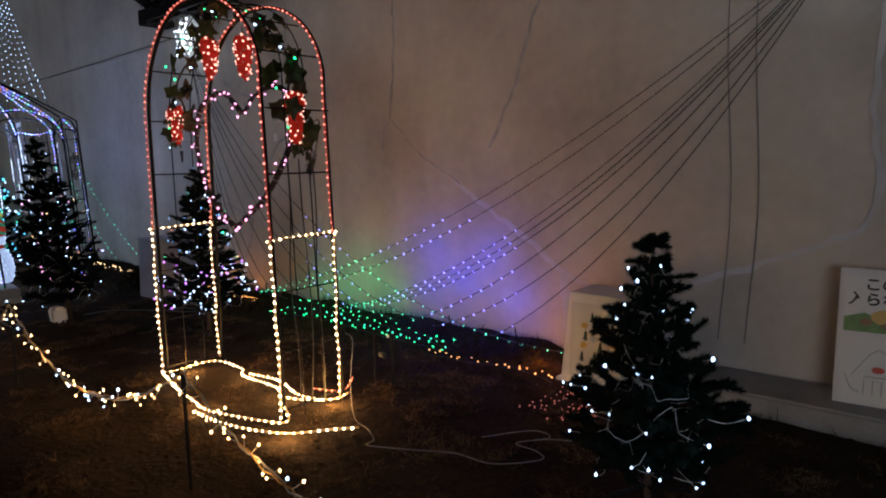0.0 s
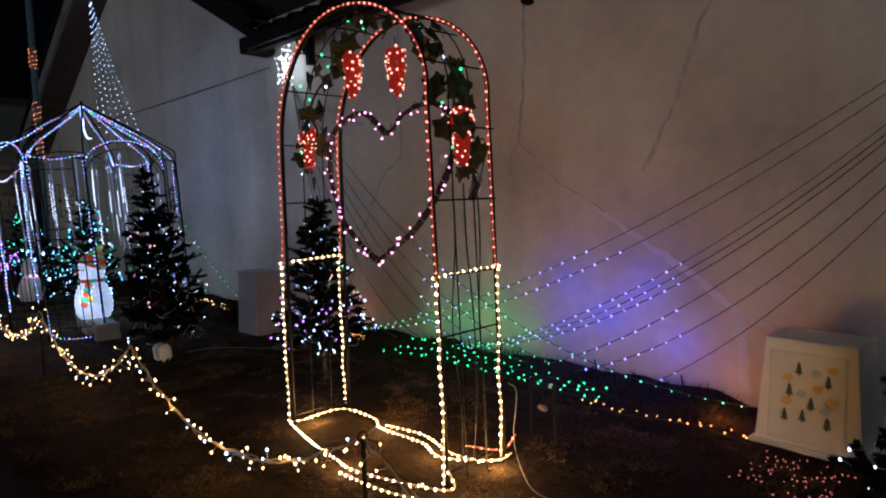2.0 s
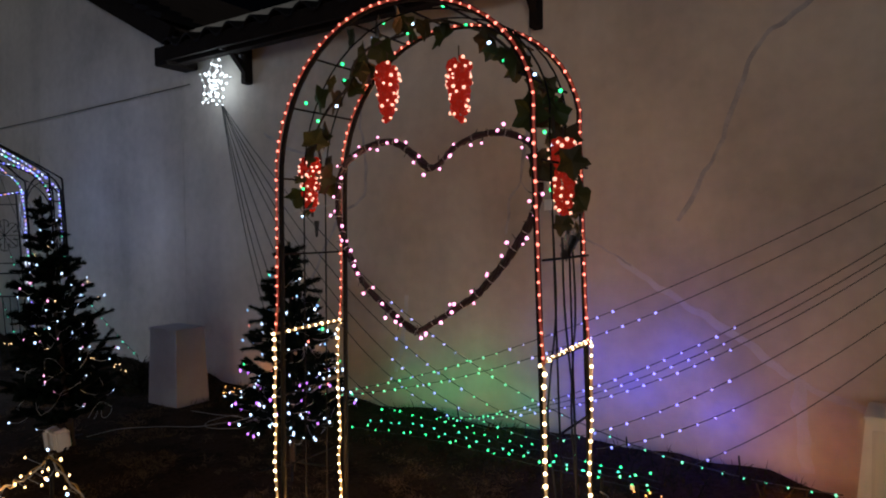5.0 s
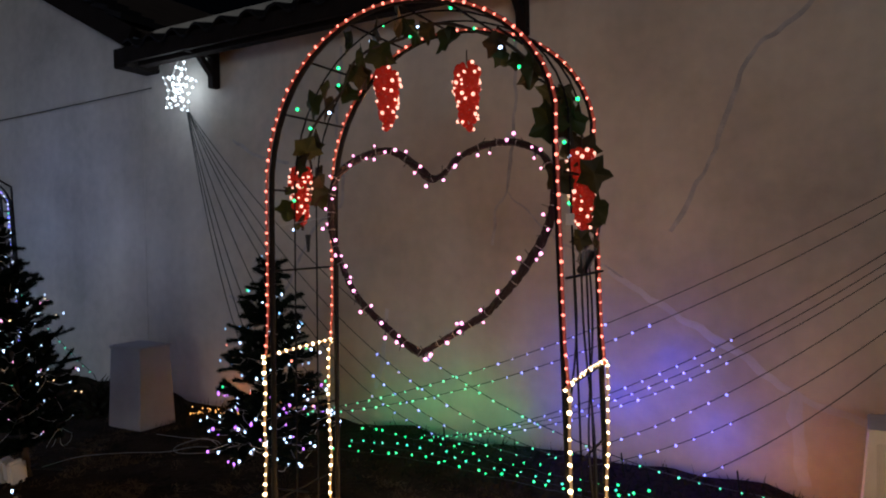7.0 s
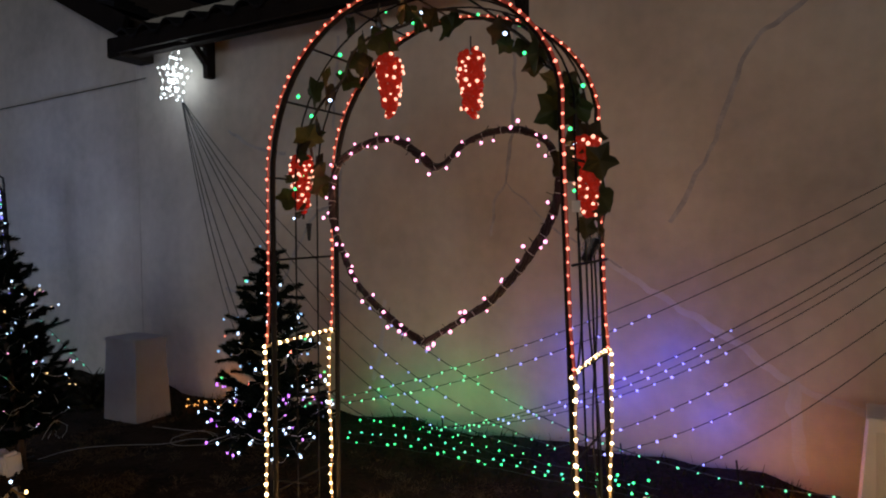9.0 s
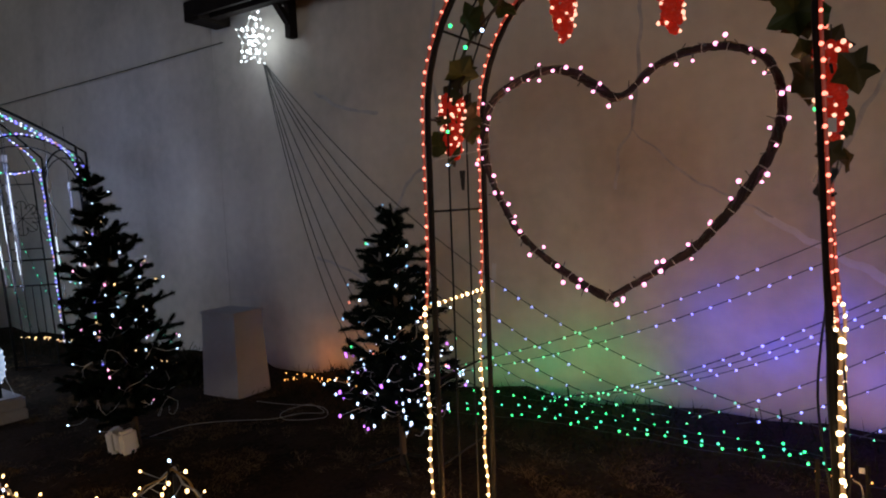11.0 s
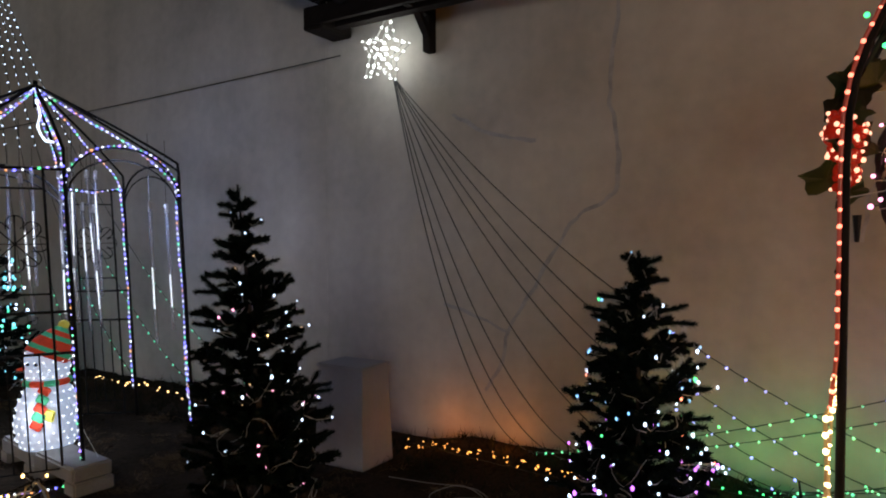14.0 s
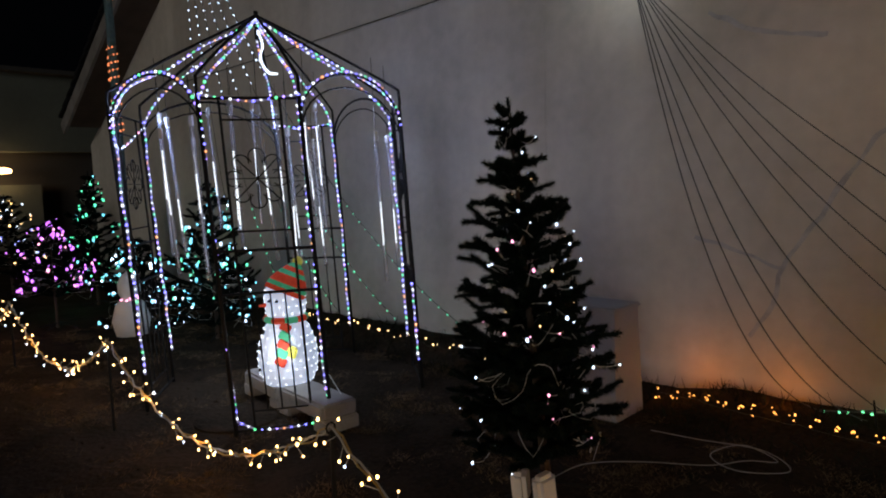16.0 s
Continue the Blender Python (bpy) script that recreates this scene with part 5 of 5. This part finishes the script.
led = solid("concrete_ledge", Shape().box((0.8, 4.03, 0.03), (4.2, 0.43, 0.2), bevel=0.015), CONCRETE, "low worn concrete ledge along the wall foot", "ledge", "structure")

# ---- cables on the soil ----
random.seed(31)
for pts in ([(-3.03, 2.6, 0.42), (-3.0, 2.63, 0.36), (-3.0, 2.6, 0.1), (-2.75, 2.4, 0.02), (-2.55, 2.32, 0.02), (-2.43, 2.25, 0.02), (-2.4, 2.18, 0.02), (-2.2, 2.3, 0.02), (-2.0, 2.4, 0.02), (-1.78, 2.42, 0.02), (-1.62, 2.6, 0.02), (-1.7, 2.68, 0.02), (-1.82, 2.68, 0.03), (-1.72, 2.85, 0.02), (-1.85, 2.88, 0.02), (-2.02, 2.65, 0.02)],
            [(-1.83, 2.72, 0.02), (-1.72, 2.82, 0.02), (-1.6, 2.86, 0.02), (-1.4, 2.9, 0.03), (-1.1, 2.75, 0.03)],
            [(-6.95, 2.5, 0.02), (-6.9, 2.75, 0.02), (-6.7, 2.95, 0.02), (-6.44, 3.12, 0.02), (-6.3, 3.25, 0.03), (-6.2, 3.38, 0.02), (-6.38, 3.42, 0.03), (-6.48, 3.25, 0.02), (-6.3, 3.12, 0.03), (-6.12, 3.3, 0.02), (-6.3, 3.46, 0.02), (-6.6, 3.4, 0.02), (-6.85, 3.35, 0.02)]):
    solid("extension_cord", Shape().tube(bend([(x, y, z + ground_z(x, y)) for x, y, z in pts], 8), 0.0026, 6), WIRE_CORD, "pale grey cord lying looped on the soil", "cord", smooth=True)

# ---- grass and weeds ----
random.seed(41)
blades = Shape()
for _ in range(230000):
    x, y = rng(-13, 0.8), rng(0.8, 3.6)
    if noise.noise((x * 2.6, y * 2.6, 2)) + 0.5 * noise.noise((x * 9, y * 9, 3)) < rng(0.0, 0.35):
        continue
    a, h = rng(0, 6.28), rng(0.005, 0.022) * (1 + 0.8 * max(0, noise.noise((x * 3, y * 3, 8))))
    z = ground_z(x, y)
    dx, dy = 0.003 * math.cos(a), 0.003 * math.sin(a)
    lx, ly = rng(-0.05, 0.05), rng(-0.05, 0.05)
    blades.add([(x - dx, y - dy, z - 0.003), (x + dx, y + dy, z - 0.003), (x + lx, y + ly, z + h)], [(0, 1, 2)])
solid("dry_grass", blades, GRASS, "thin dry winter grass on the soil", "grass", "stuff")
weeds = Shape()
for _ in range(14000):
    x, y = rng(-12, 0), rng(3.5, 4.2)
    if -2.3 < x < -1.4 or (x > -1.3 and y > 3.75):
        continue
    if noise.noise((x * 2.3, 5, 2)) < rng(-0.6, 0.4):
        continue
    a, h = rng(0, 6.28), rng(0.01, 0.06) if random.random() < 0.93 else rng(0.06, 0.13)
    z = ground_z(x, y)
    dx, dy = 0.005 * math.cos(a), 0.005 * math.sin(a)
    weeds.add([(x - dx, y - dy, z - 0.003), (x + dx, y + dy, z - 0.003), (x + rng(-0.06, 0.06), y + rng(-0.06, 0.06), z + h)], [(0, 1, 2)])
solid("weeds", weeds, WEED, "dark low weeds along the wall foot", "weeds", "stuff")
clods = Shape()
for _ in range(1400):
    x, y, r = rng(-12, 0.5), rng(1.0, 4.1), rng(0.004, 0.018)
    clods.ball((x, y, ground_z(x, y)), r, (rng(0.8, 1.5), rng(0.8, 1.4), rng(0.4, 0.8)), 1)
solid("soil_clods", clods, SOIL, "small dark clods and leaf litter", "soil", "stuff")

for t, w, c in (("dark fir thick with cyan and white bulbs", 0.8, (0.3, 0.8, 1)), ("dark fir covered in aqua bulbs", 0.8, (0.2, 1, 0.7)), ("round fir covered in purple bulbs", 0.5, (0.7, 0.3, 1)), ("dark green artificial fir with colourful bulbs", 0.7, (0.6, 0.5, 1)), ("small dark green artificial fir with white bulbs", 1.4, (0.72, 0.84, 1))):
    tr = next(o for o in bpy.data.objects if o.parent is None and o.get("label") == t)
    lamp_at(tr, tr.location + Vector((0.3, -0.4, 0.5)), w, c, 0.15)

# dead shrub beside the pedestal
shrub = thing("dead_shrub", "dark leafless shrub heap beside the pedestal", "shrub", (-7.95, 3.62, 0))
random.seed(77)
tw = Shape()
for k in range(70):
    a, r, hh = rng(0, 6.28), rng(0.08, 0.3), rng(0.08, 0.32)
    b0 = Vector((-7.95 + rng(-0.12, 0.12), 3.62 + rng(-0.12, 0.12), 0))
    tw.tube(bend([b0, b0 + Vector((r * 0.5 * math.cos(a), r * 0.5 * math.sin(a), hh * 0.75)), b0 + Vector((r * math.cos(a), r * math.sin(a), hh))], 3), 0.006, 4, taper=0.002)
part("twig", tw, MULCH, shrub, kind="stuff")
lv = Shape()
for k in range(420):
    a, r = rng(0, 6.28), rng(0, 0.28)
    c = Vector((-7.95 + r * math.cos(a), 3.62 + r * math.sin(a), rng(0.01, 0.26) * (1 - r / 0.4)))
    u = Vector((rng(-1, 1), rng(-1, 1), rng(-1, 1))).normalized() * rng(0.02, 0.045)
    w2 = u.orthogonal().normalized() * u.length * 0.45
    lv.add([c - u, c + w2, c + u, c - w2], [(0, 1, 2, 3)])
part("foliage", lv, WEED, shrub, kind="stuff")

# ---- wrapped pole ----
PX, PY = -13.6, 3.1
pole = thing("wrapped_pole", "tall pole wrapped in teal tinsel and orange rope light", "pole", (PX, PY, 0))
TEAL = mat("teal_tinsel", (0.06, 0.12, 0.13), rough=0.5, vary=0.5, scale=20, bump=0.6)
part("shaft", Shape().tube([(PX + 0.01 * (k % 2), PY, 5.2 * k / 20) for k in range(21)], 0.048, 9), TEAL, pole)
ORANGE = glow("led_orange", (1.0, 0.25, 0.08), 2.2)
for z0, z1 in ((2.2, 2.6), (2.75, 3.2), (3.75, 4.1)):
    turn = [Vector((PX + 0.058 * math.cos(t), PY + 0.058 * math.sin(t), z0 + (z1 - z0) * t / 32)) for t in [k * 0.4 for k in range(81)]]
    part("coil", Shape().tube(turn, 0.005, 5), mat("orange_rope_tube", (0.5, 0.22, 0.12), rough=0.3, vary=0), pole)
    bulbs(pole, [q for q in spread(turn, 0.045) if rng(0, 1) < 0.75], 0.011, ORANGE)

# ---- distance ----
house = thing("neighbour_house", "dark neighbouring house with a pale upper wall", "house", (-27, 3, 0))
part("upper_wall", Shape().box((-27, 5.5, 3.75), (2, 14, 2.1)), FAR_WALL, house)
part("lower_wall", Shape().box((-27.6, 5.5, 1.35), (2, 14, 2.7)), FAR_DARK, house)
part("roof_edge", Shape().box((-26.9, 5.5, 4.86), (2.6, 14.4, 0.12)), FAR_DARK, house)
part("low_wall", Shape().box((-26.3, 4.6, 0.9), (0.2, 1.8, 1.8)), FAR_WALL, house)
porch = part("porch_lamp", Shape().lathe([(0.05, 0), (0.22, 0.02), (0.22, 0.12), (0.08, 0.16)], 14, (-26.0, 4.55, 2.1)), L_PORCH, house, "warm lit porch lamp")
lamp = new("porch_light", bpy.data.lights.new("porch_light", "POINT"))
lamp.data.energy, lamp.data.color, lamp.data.shadow_soft_size = 5, (1, 0.65, 0.35), 0.2
lamp.location = (-25.6, 4.55, 2.05)
